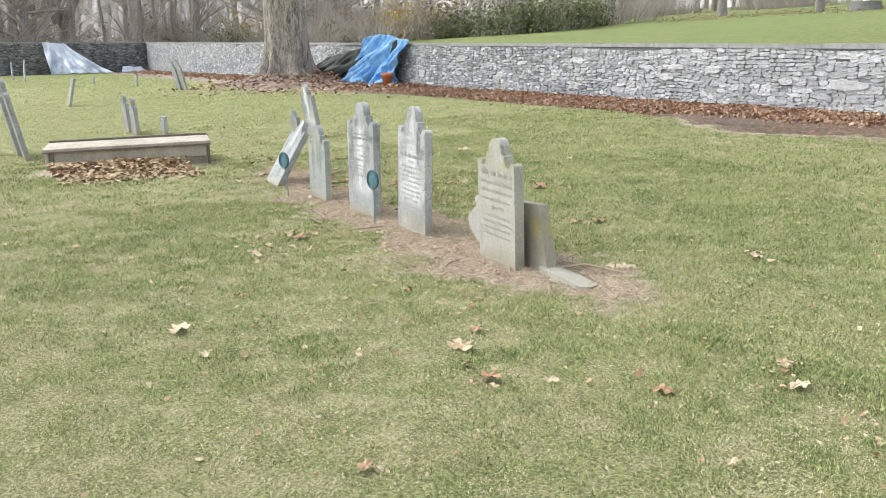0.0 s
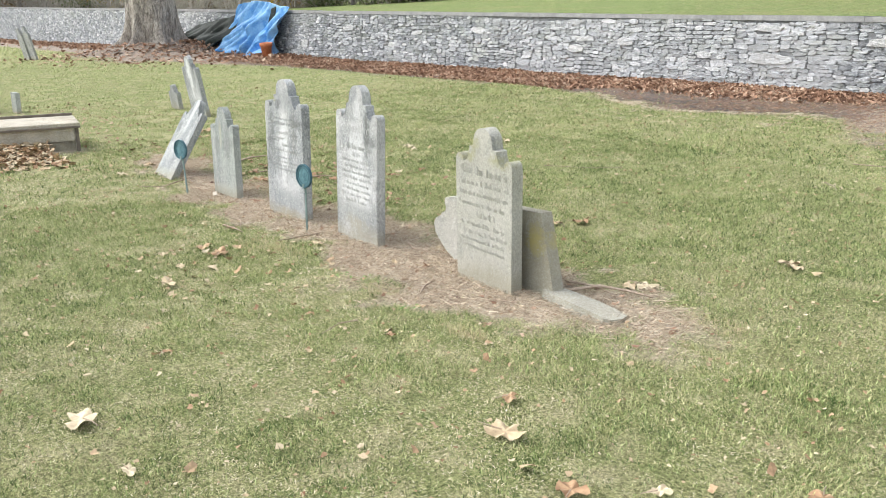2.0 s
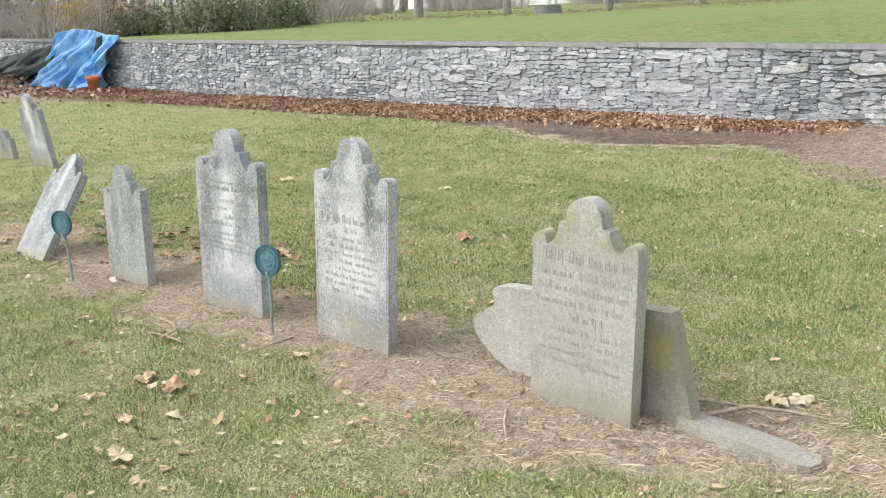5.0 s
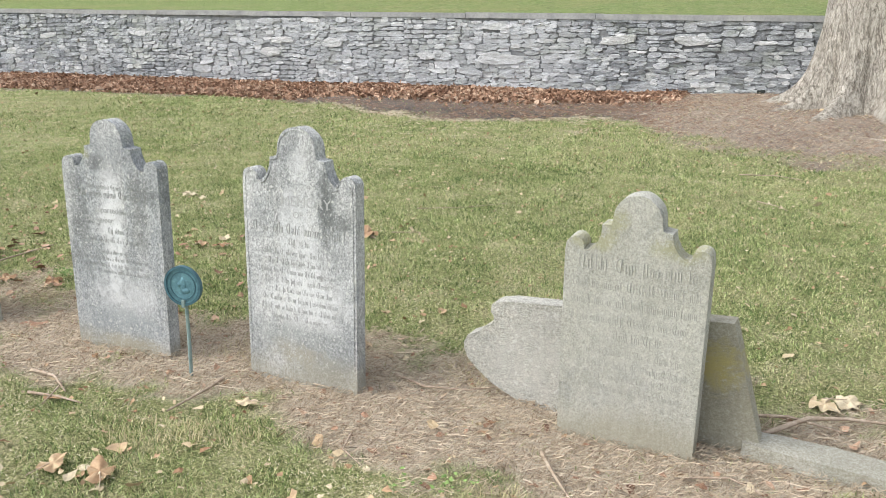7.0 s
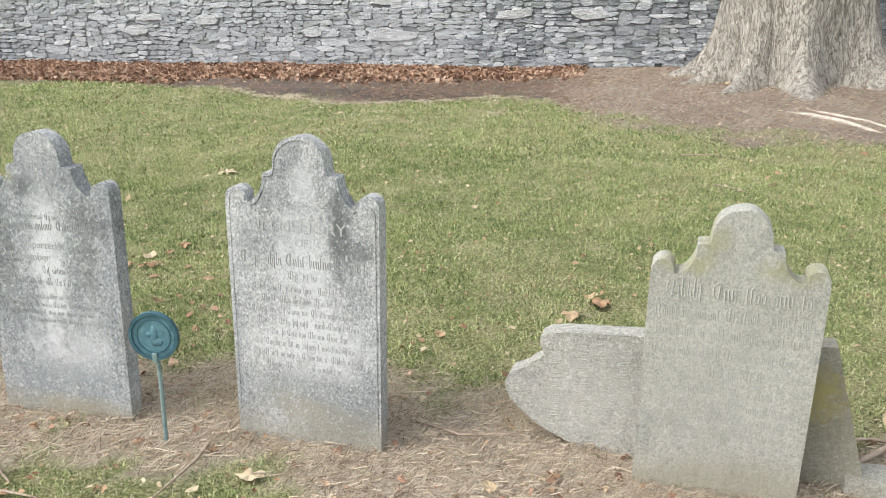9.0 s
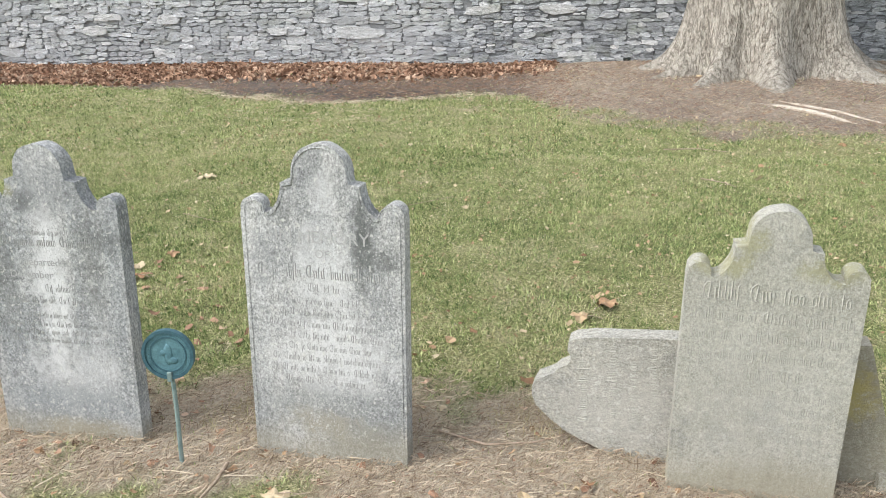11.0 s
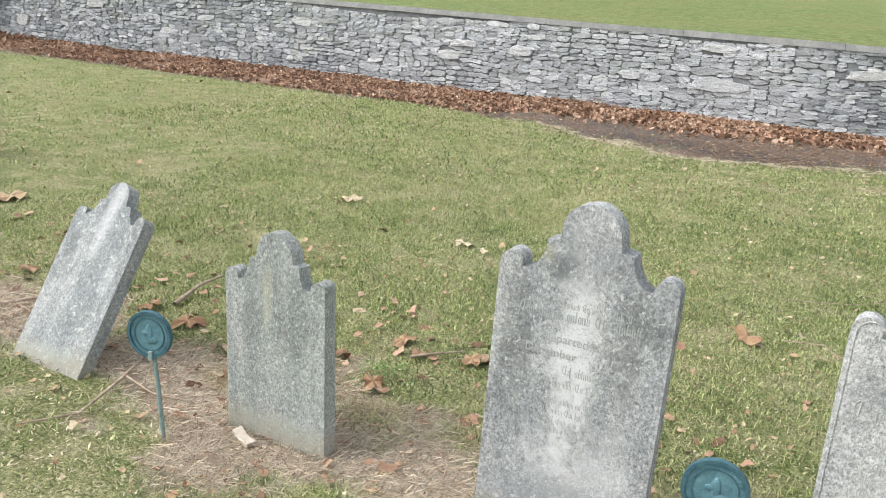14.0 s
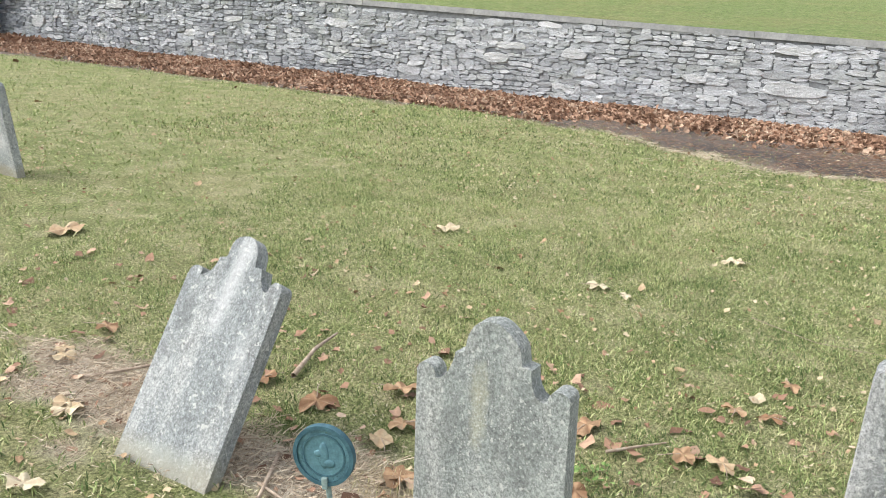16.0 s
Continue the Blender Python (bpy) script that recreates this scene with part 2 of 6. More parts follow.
def mat_stone(name, stops, streak=0.5, ochre=0.0, speck=0.5, seed=0.0, stains=()):
    """Weathered gravestone: pale and dark streaks, lichen specks, stained foot."""
    m, t, b = material(name)
    oc = t.nodes.new("ShaderNodeTexCoord").outputs["Object"]
    def vec(scale):
        mp = t.nodes.new("ShaderNodeMapping")
        mp.inputs["Scale"].default_value, mp.inputs["Location"].default_value = scale, (seed, seed * 0.7, seed * 1.3)
        t.links.new(oc, mp.inputs["Vector"])
        return mp.outputs["Vector"]
    cloud = noise_tex(t, vec((1, 1, 0.75)), 3.4, 6, 0.62, 0.4)
    col = ramp(t, cloud, stops)
    down = noise_tex(t, vec((9, 9, 1.1)), 1.5, 5, 0.6)
    col = mix(t, math_node(t, "MULTIPLY", ramp(t, down, [(0.46, grey(0)), (0.68, grey(1))]), streak), col, (0.66, 0.65, 0.62))
    dark = noise_tex(t, vec((1, 1, 0.7)), 6.5, 7, 0.7, 0.6)
    col = mix(t, math_node(t, "MULTIPLY", ramp(t, dark, [(0.55, grey(0)), (0.66, grey(1))]), 0.5), col, (0.18, 0.185, 0.18))
    grain = noise_tex(t, vec((1, 1, 0.8)), 150, 5, 0.85)
    pits = noise_tex(t, vec((1, 1, 0.8)), 70, 6, 0.8, 0.4)
    col = mix(t, min(1.0, 0.6 * speck), col, ramp(t, pits, [(0.38, grey(0.04)), (0.5, grey(0.5)), (0.62, grey(0.95))]), "OVERLAY")
    wash = noise_tex(t, vec((30, 30, 2.2)), 1.6, 6, 0.7)
    col = mix(t, 0.12, col, ramp(t, wash, [(0.3, grey(0.26)), (0.7, grey(0.78))]), "OVERLAY")
    col = mix(t, min(1.0, 1.5 * speck), col, ramp(t, grain, [(0.36, grey(0.14)), (0.5, grey(0.50)), (0.64, grey(0.90))]), "OVERLAY")
    crust = noise_tex(t, vec((1, 1, 0.85)), 46, 7, 0.8, 0.7)
    col = mix(t, math_node(t, "MULTIPLY", ramp(t, crust, [(0.57, grey(0)), (0.62, grey(1))]), 0.12 + 0.4 * streak), col, (0.67, 0.68, 0.665))
    col = mix(t, math_node(t, "MULTIPLY", ramp(t, crust, [(0.37, grey(1)), (0.43, grey(0))]), 0.10 + 0.32 * streak), col, (0.19, 0.20, 0.195))
    sep = t.nodes.new("ShaderNodeSeparateXYZ")
    t.links.new(oc, sep.inputs[0])
    ragged = noise_tex(t, vec((1, 1, 0.8)), 16, 6, 0.75, 0.5)
    for sx, sz, rx, rz, tint, amount in stains:
        ax = math_node(t, "POWER", math_node(t, "ABSOLUTE", math_node(t, "DIVIDE", math_node(t, "SUBTRACT", sep.outputs["X"], sx), rx)), 2.0)
        az = math_node(t, "POWER", math_node(t, "ABSOLUTE", math_node(t, "DIVIDE", math_node(t, "SUBTRACT", sep.outputs["Z"], sz), rz)), 2.0)
        d = math_node(t, "ADD", math_node(t, "ADD", ax, az), math_node(t, "MULTIPLY", math_node(t, "SUBTRACT", ragged, 0.5), 3.6))
        col = mix(t, math_node(t, "MULTIPLY", ramp(t, d, [(0.0, grey(1)), (1.1, grey(0))]), amount), col, tint)
    pale = noise_tex(t, vec((1, 1, 1)), 62, 3, 0.5)
    col = mix(t, math_node(t, "MULTIPLY", ramp(t, pale, [(0.62, grey(0)), (0.67, grey(1))]), min(0.65, 0.22 + 1.2 * streak)), col, (0.68, 0.69, 0.65))
    for scale, lo, hi, tint, amount in ((120, 0.20, 0.30, (0.70, 0.71, 0.69), 0.30 + 0.7 * streak), (165, 0.22, 0.33, (0.15, 0.155, 0.15), 0.25 + 0.45 * streak)):
        vor = node(t, "ShaderNodeTexVoronoi", Scale=scale, Randomness=1.0)
        t.links.new(vec((1, 1, 0.9)), vor.inputs["Vector"])
        rough_d = math_node(t, "ADD", vor.outputs["Distance"], math_node(t, "MULTIPLY", math_node(t, "SUBTRACT", grain, 0.5), 0.5))
        zone = ramp(t, noise_tex(t, vec((1, 1, 0.6)), 9 + 0.04 * scale, 5, 0.7), [(0.42, grey(0)), (0.58, grey(1))])
        col = mix(t, math_node(t, "MULTIPLY", math_node(t, "MULTIPLY", ramp(t, rough_d, [(lo, grey(1)), (hi, grey(0))]), zone), min(0.85, amount)), col, tint)
    if ochre:
        o = noise_tex(t, vec((1, 1, 1)), 4.2, 5, 0.6, 0.3)
        col = mix(t, math_node(t, "MULTIPLY", ramp(t, o, [(0.60, grey(0)), (0.70, grey(1))]), ochre), col, (0.36, 0.34, 0.12))
    wob = math_node(t, "ADD", sep.outputs["Z"], math_node(t, "MULTIPLY", math_node(t, "SUBTRACT", cloud, 0.5), 0.25))
    foot = ramp(t, wob, [(0.04, grey(1)), (0.13, grey(0))])
    col = mix(t, math_node(t, "MULTIPLY", foot, 0.55), col, (0.34, 0.31, 0.22))
    t.links.new(col, b.inputs["Base Color"])
    b.inputs["Roughness"].default_value = 0.92
    b.inputs["Specular IOR Level"].default_value = 0.2
    bump(t, b, math_node(t, "ADD", grain, math_node(t, "ADD", crust, math_node(t, "MULTIPLY", dark, 1.5))), 0.7, 0.008)
    return m


def mat_rubble(name, tones, piece=False):
    """Split slate; its shade by the number on the mesh, or for single pieces by the object's own random number."""
    m, t, b = material(name)
    col = ramp(t, t.nodes.new("ShaderNodeObjectInfo").outputs["Random"] if piece else attr(t, "tone"), tones)
    v = coords(t, (1, 1, 3.2), world=True)
    n1, n2 = noise_tex(t, v, 11, 7, 0.75, 0.8), noise_tex(t, v, 55, 5, 0.8)
    big = noise_tex(t, coords(t, (1, 1, 1), world=True), 0.9, 4)
    col = mix(t, 0.85, col, ramp(t, n1, [(0.30, grey(0.10)), (0.5, grey(0.5)), (0.70, grey(0.92))]), "OVERLAY")
    col = mix(t, 0.60, col, ramp(t, n2, [(0.32, grey(0.15)), (0.68, grey(0.88))]), "OVERLAY")
    col = mix(t, math_node(t, "MULTIPLY", ramp(t, big, [(0.50, grey(0)), (0.64, grey(1))]), 0.35), col, (0.58, 0.59, 0.585))
    moss = noise_tex(t, coords(t, (1, 1, 1.5), world=True), 2.3, 5, 0.7)
    col = mix(t, math_node(t, "MULTIPLY", ramp(t, moss, [(0.50, grey(0)), (0.66, grey(1))]), 0.45), col, (0.30, 0.33, 0.26))
    place = t.nodes.new("ShaderNodeSeparateXYZ")
    t.links.new(t.nodes.new("ShaderNodeNewGeometry").outputs["Position"], place.inputs[0])
    for cx, rx, amount in ((-11.0, 3.6, 0.30), (-8.2, 0.8, 0.30)):
        q = math_node(t, "POWER", math_node(t, "ABSOLUTE", math_node(t, "DIVIDE", math_node(t, "SUBTRACT", place.outputs["X"], cx), rx)), 2.0)
        q = math_node(t, "ADD", q, math_node(t, "MULTIPLY", math_node(t, "SUBTRACT", big, 0.5), 3.0))
        q = math_node(t, "ADD", q, math_node(t, "MULTIPLY", math_node(t, "SUBTRACT", n1, 0.5), 2.0))
        col = mix(t, math_node(t, "MULTIPLY", ramp(t, q, [(0.2, grey(1)), (1.0, grey(0))]), amount), col, (0.68, 0.69, 0.71))
    t.links.new(col, b.inputs["Base Color"])
    b.inputs["Roughness"].default_value = 0.85
    b.inputs["Specular IOR Level"].default_value = 0.25
    bump(t, b, math_node(t, "ADD", n1, math_node(t, "MULTIPLY", n2, 0.5)), 0.9, 0.03)
    return m


def mat_plain(name, a, c, scale=20, rough=0.8, metal=0.0, bumps=0.3, dist=0.006, spec=0.3, stretch=(1, 1, 1), world=False):
    m, t, b = material(name)
    v = coords(t, stretch, world)
    n1, n2 = noise_tex(t, v, scale, 6, 0.65, 0.3), noise_tex(t, v, scale * 6, 4, 0.7)
    col = ramp(t, n1, [(0.3, a), (0.7, c)])
    col = mix(t, 0.3, col, ramp(t, n2, [(0.3, grey(0.25)), (0.7, grey(0.85))]), "OVERLAY")
    t.links.new(col, b.inputs["Base Color"])
    b.inputs["Roughness"].default_value, b.inputs["Metallic"].default_value = rough, metal
    b.inputs["Specular IOR Level"].default_value = spec
    bump(t, b, math_node(t, "ADD", n1, math_node(t, "MULTIPLY", n2, 0.4)), bumps, dist)
    return m


def mat_bark(name, dark, mid, light, scale=1.0):
    """Flaky bark: upright plates parted by dark cracks, over patchy grey."""
    m, t, b = material(name)
    v = coords(t, (1, 1, 0.34), world=True)
    warp = node(t, "ShaderNodeTexNoise", Scale=7 * scale, Detail=4.0)
    t.links.new(v, warp.inputs["Vector"])
    mixv = t.nodes.new("ShaderNodeVectorMath")
    mixv.operation = "MULTIPLY_ADD"
    mixv.inputs[1].default_value = (0.30, 0.30, 0.30)
    t.links.new(warp.outputs["Color"], mixv.inputs[0])
    t.links.new(v, mixv.inputs[2])
    vor = node(t, "ShaderNodeTexVoronoi", Scale=22 * scale)
    vor.feature = "DISTANCE_TO_EDGE"
    t.links.new(mixv.outputs[0], vor.inputs["Vector"])
    n1, n2, n3 = noise_tex(t, v, 20 * scale, 7, 0.75, 0.8), noise_tex(t, v, 95 * scale, 5, 0.8), noise_tex(t, coords(t, world=True), 2.6, 4)
    col = ramp(t, n1, [(0.34, dark), (0.44, mid), (0.56, light), (0.74, tuple(min(1.0, 1.15 * c) for c in light))])
    crack = ramp(t, math_node(t, "ADD", vor.outputs["Distance"], math_node(t, "MULTIPLY", math_node(t, "SUBTRACT", n1, 0.5), 0.5)), [(0.0, grey(1)), (0.09, grey(0))])
    col = mix(t, math_node(t, "MULTIPLY", crack, 0.30), col, dark)
    col = mix(t, 0.6, col, ramp(t, n2, [(0.32, grey(0.15)), (0.68, grey(0.85))]), "OVERLAY")
    col = mix(t, math_node(t, "MULTIPLY", ramp(t, n3, [(0.45, grey(0)), (0.65, grey(1))]), 0.35), col, mid)
    t.links.new(col, b.inputs["Base Color"])
    b.inputs["Roughness"].default_value = 0.95
    b.inputs["Specular IOR Level"].default_value = 0.1
    bump(t, b, math_node(t, "SUBTRACT", math_node(t, "ADD", n1, math_node(t, "MULTIPLY", n2, 0.3)), crack), 0.8, 0.03)
    return m


M_GROUND = mat_ground()
M_GRASS = mat_tone("grass_blade", [(0.0, (0.085, 0.13, 0.045)), (0.18, (0.195, 0.255, 0.09)), (0.38, (0.345, 0.41, 0.17)), (0.57, (0.49, 0.54, 0.265)), (0.62, (0.42, 0.365, 0.215)), (0.78, (0.57, 0.50, 0.325)), (1.0, (0.68, 0.615, 0.455))], 0.8, 0.12)
M_LITTER = mat_tone("dead_leaf", [(0.0, (0.12, 0.068, 0.045)), (0.3, (0.24, 0.142, 0.092)), (0.55, (0.35, 0.215, 0.142)), (0.8, (0.44, 0.30, 0.21)), (1.0, (0.55, 0.42, 0.31))], 0.75, 0.2)
M_PALE_LEAF = mat_tone("pale_dead_leaf", [(0.0, (0.21, 0.118, 0.066)), (0.3, (0.35, 0.235, 0.14)), (0.6, (0.44, 0.345, 0.22)), (1.0, (0.52, 0.45, 0.32))], 0.75, 0.15)
M_STRAW = mat_tone("straw_debris", [(0.0, (0.17, 0.12, 0.085)), (0.35, (0.47, 0.39, 0.29)), (0.7, (0.61, 0.505, 0.385)), (1.0, (0.68, 0.60, 0.475))], 0.85, 0.15)
M_TWIG = mat_plain("twig_bark", (0.22, 0.16, 0.11), (0.46, 0.38, 0.30), 30, 0.9)
M_ROOT = mat_plain("bare_root", (0.34, 0.29, 0.235), (0.58, 0.53, 0.46), 14, 0.85, world=True)
PALE_BLOOM, BLACK_LICHEN, OCHRE_LICHEN, RUSTY = (0.74, 0.75, 0.75), (0.13, 0.14, 0.135), (0.37, 0.36, 0.19), (0.40, 0.355, 0.26)
M_STONE = {
    "A": mat_stone("stone_buff", [(0.3, (0.36, 0.355, 0.305)), (0.55, (0.46, 0.455, 0.40)), (0.75, (0.545, 0.535, 0.48))], 0.08, 0.0, 0.26, 1.3,
                   [(-0.13, 0.69, 0.09, 0.04, OCHRE_LICHEN, 0.6), (0.14, 0.685, 0.11, 0.04, OCHRE_LICHEN, 0.6), (-0.07, 0.77, 0.05, 0.05, OCHRE_LICHEN, 0.6), (0.0, 0.3, 0.22, 0.3, (0.55, 0.545, 0.50), 0.35)]),
    "B": mat_stone("stone_white_marble", [(0.3, (0.275, 0.285, 0.29)), (0.5, (0.42, 0.43, 0.43)), (0.7, (0.59, 0.595, 0.585))], 0.42, 0.0, 0.5, 4.1,
                   [(0.03, 0.36, 0.24, 0.15, PALE_BLOOM, 0.65), (0.0, 0.60, 0.11, 0.27, PALE_BLOOM, 0.65), (0.0, 0.88, 0.06, 0.08, PALE_BLOOM, 0.5), (0.13, 0.72, 0.045, 0.15, BLACK_LICHEN, 0.85), (0.20, 0.68, 0.06, 0.045, BLACK_LICHEN, 0.7),
                    (0.12, 0.83, 0.03, 0.05, BLACK_LICHEN, 0.6), (-0.12, 0.82, 0.035, 0.06, BLACK_LICHEN, 0.45), (-0.19, 0.66, 0.05, 0.10, (0.27, 0.28, 0.285), 0.5), (0.0, 0.17, 0.28, 0.11, (0.31, 0.325, 0.315), 0.6), (-0.03, 0.14, 0.16, 0.06, RUSTY, 0.5)]),
    "C": mat_stone("stone_grey_marble", [(0.3, (0.225, 0.24, 0.25)), (0.5, (0.345, 0.36, 0.368)), (0.7, (0.50, 0.51, 0.51))], 0.45, 0.0, 0.5, 7.7,
                   [(-0.01, 0.55, 0.07, 0.38, PALE_BLOOM, 0.95), (0.03, 0.28, 0.18, 0.18, PALE_BLOOM, 0.5), (0.13, 0.62, 0.06, 0.17, BLACK_LICHEN, 0.6), (-0.17, 0.60, 0.06, 0.26, BLACK_LICHEN, 0.55), (0.0, 0.86, 0.14, 0.10, (0.25, 0.26, 0.27), 0.5),
                    (-0.07, 0.83, 0.08, 0.04, BLACK_LICHEN, 0.6), (0.20, 0.70, 0.05, 0.05, BLACK_LICHEN, 0.5), (-0.115, 0.86, 0.03, 0.03, OCHRE_LICHEN, 0.7), (0.0, 0.14, 0.26, 0.10, (0.27, 0.295, 0.305), 0.6), (0.05, 0.05, 0.2, 0.05, RUSTY, 0.6)]),
    "D": mat_stone("stone_speckled_grey", [(0.3, (0.235, 0.26, 0.25)), (0.55, (0.305, 0.33, 0.312)), (0.75, (0.385, 0.41, 0.385))], 0.34, 0.0, 0.45, 2.9,
                   [(-0.03, 0.50, 0.03, 0.13, (0.50, 0.48, 0.34), 0.5), (0.08, 0.45, 0.10, 0.14, BLACK_LICHEN, 0.35), (-0.1, 0.42, 0.06, 0.1, BLACK_LICHEN, 0.35), (0.0, 0.05, 0.24, 0.06, (0.44, 0.47, 0.43), 0.6)]),
    "E": mat_stone("stone_lichen_grey", [(0.3, (0.21, 0.23, 0.232)), (0.55, (0.28, 0.30, 0.30)), (0.75, (0.37, 0.39, 0.385))], 0.32, 0.0, 0.42, 9.2,
                   [(0.0, 0.60, 0.05, 0.22, PALE_BLOOM, 0.42), (0.0, 0.06, 0.25, 0.05, (0.42, 0.46, 0.44), 0.6), (0.12, 0.42, 0.04, 0.10, PALE_BLOOM, 0.3), (-0.13, 0.5, 0.05, 0.12, BLACK_LICHEN, 0.45)]),
    "G": mat_stone("stone_flaking_grey", [(0.3, (0.30, 0.31, 0.30)), (0.5, (0.42, 0.43, 0.41)), (0.7, (0.54, 0.54, 0.51))], 0.1, 0.15, 0.6, 6.3),
    "H": mat_stone("stone_old_grey", [(0.3, (0.20, 0.205, 0.20)), (0.55, (0.30, 0.31, 0.30)), (0.75, (0.40, 0.41, 0.395))], 0.3, 0.0, 0.4, 8.8),
    "F": mat_stone("stone_dark_grey", [(0.3, (0.32, 0.315, 0.275)), (0.55, (0.42, 0.41, 0.36)), (0.75, (0.50, 0.49, 0.43))], 0.2, 0.25, 0.4, 5.5,
                   [(0.06, -0.25, 0.10, 0.10, (0.52, 0.44, 0.10), 1.0), (0.0, 0.38, 0.2, 0.25, (0.50, 0.49, 0.45), 0.6)]),
}
M_CHIP = mat_plain("pale_stone_chip", (0.44, 0.385, 0.32), (0.60, 0.54, 0.46), 20, 0.9)
M_LETTER = mat_plain("carved_letter", (0.34, 0.335, 0.30), (0.46, 0.455, 0.41), 55, 0.95)
M_LETTER_PALE = mat_plain("worn_letter", (0.335, 0.34, 0.335), (0.47, 0.475, 0.465), 55, 0.95)
SLATE = [(0.0, (0.225, 0.238, 0.252)), (0.4, (0.35, 0.368, 0.388)), (0.75, (0.465, 0.485, 0.505)), (0.93, (0.60, 0.615, 0.63)), (1.0, (0.72, 0.725, 0.73))]
M_RUBBLE, M_RUBBLE_PIECE = mat_rubble("wall_stone", SLATE), mat_rubble("wall_stone_piece", SLATE, True)
M_RUBBLE_PALE = mat_rubble("pale_wall_stone", [(0.0, (0.46, 0.47, 0.475)), (1.0, (0.60, 0.605, 0.60))], True)
# end wall: darkened for lichen, and partly for shade on its face
M_RUBBLE_DARK = mat_rubble("dark_wall_stone", [(0.0, (0.075, 0.078, 0.085)), (0.5, (0.145, 0.15, 0.16)), (0.85, (0.25, 0.255, 0.265)), (1.0, (0.40, 0.405, 0.41))])
M_MORTAR = mat_plain("wall_mortar", (0.12, 0.125, 0.13), (0.28, 0.29, 0.295), 9, 0.95, bumps=0.6, dist=0.02, world=True)
M_COPING = mat_plain("coping_cement", (0.23, 0.235, 0.235), (0.36, 0.36, 0.35), 4, 0.95, world=True)
M_BARK_NEAR = mat_bark("maple_bark", (0.13, 0.112, 0.09), (0.34, 0.31, 0.265), (0.47, 0.44, 0.385), 1.0)
M_BARK_FAR = mat_bark("shade_tree_bark", (0.12, 0.105, 0.09), (0.26, 0.235, 0.205), (0.42, 0.385, 0.34), 0.45)
# bark and twigs of the far wood, paled so the colour carries aerial haze
M_BARK_HAZED = mat_bark("hazed_woodland_bark", (0.19, 0.175, 0.16), (0.29, 0.265, 0.245), (0.38, 0.35, 0.325), 0.3)
M_TWIGS_HAZED = mat_plain("hazed_bare_twigs", (0.32, 0.285, 0.255), (0.48, 0.44, 0.40), 2, 0.95, world=True)
M_RIDGE_HAZED = mat_plain("far_wood_hazed", (0.30, 0.275, 0.26), (0.50, 0.475, 0.455), 0.22, 0.95, bumps=0.8, dist=1.0, stretch=(1, 1, 0.35), world=True)
M_BRUSH = mat_tone("green_brush_leaf", [(0.0, (0.085, 0.11, 0.05)), (0.5, (0.15, 0.18, 0.085)), (1.0, (0.26, 0.26, 0.13))], 0.6, 0.2)
M_YELLOW = mat_tone("yellow_leaf", [(0.0, (0.34, 0.22, 0.03)), (1.0, (0.62, 0.46, 0.08))], 0.6, 0.2)
M_WEED = mat_tone("weed_leaf", [(0.0, (0.10, 0.18, 0.045)), (1.0, (0.23, 0.34, 0.11))], 0.6, 0.2)
M_RUST = mat_tone("rust_leaf", [(0.0, (0.17, 0.11, 0.07)), (1.0, (0.34, 0.24, 0.155))], 0.7, 0.2)
M_BRONZE = mat_plain("verdigris_bronze", (0.065, 0.15, 0.185), (0.145, 0.285, 0.325), 30, 0.6, 0.25, 0.25, 0.002, 0.4)
M_BRONZE_DARK = mat_plain("dark_verdigris", (0.03, 0.085, 0.115), (0.075, 0.165, 0.20), 40, 0.6, 0.25, 0.25, 0.002, 0.4)
M_STAKE = mat_plain("painted_stake", (0.16, 0.24, 0.235), (0.32, 0.40, 0.385), 25, 0.6, 0.3)
# pale end of the blue paints highlights of the folds into the colour
M_BLUE_SHEEN = mat_plain("blue_tarp", (0.035, 0.23, 0.60), (0.30, 0.56, 0.84), 3.2, 0.35, bumps=0.6, dist=0.05, spec=0.5, world=True)
M_WHITE = mat_plain("white_tarp", (0.27, 0.33, 0.42), (0.60, 0.65, 0.73), 1.2, 0.45, bumps=0.5, dist=0.05, spec=0.5, world=True)
M_BLACK = mat_plain("black_tarp", (0.012, 0.016, 0.014), (0.04, 0.048, 0.042), 3, 0.8, bumps=0.6, dist=0.05, world=True)
M_TERRA = mat_plain("terracotta", (0.42, 0.14, 0.06), (0.60, 0.25, 0.13), 12, 0.85)
M_TOMB = mat_stone("tomb_sandstone", [(0.3, (0.32, 0.285, 0.22)), (0.55, (0.45, 0.41, 0.33)), (0.75, (0.56, 0.52, 0.44))], 0.15, ochre=0.2, speck=0.4, seed=3.3)
M_SIDE = mat_plain("tomb_dark_edge", (0.10, 0.085, 0.07), (0.22, 0.19, 0.155), 9, 0.95)
M_POLE = mat_plain("white_paint", (0.74, 0.75, 0.75), (0.84, 0.84, 0.83), 6, 0.4)
M_PLINTH = mat_plain("plinth_concrete", (0.12, 0.125, 0.125), (0.24, 0.24, 0.235), 3, 0.9)


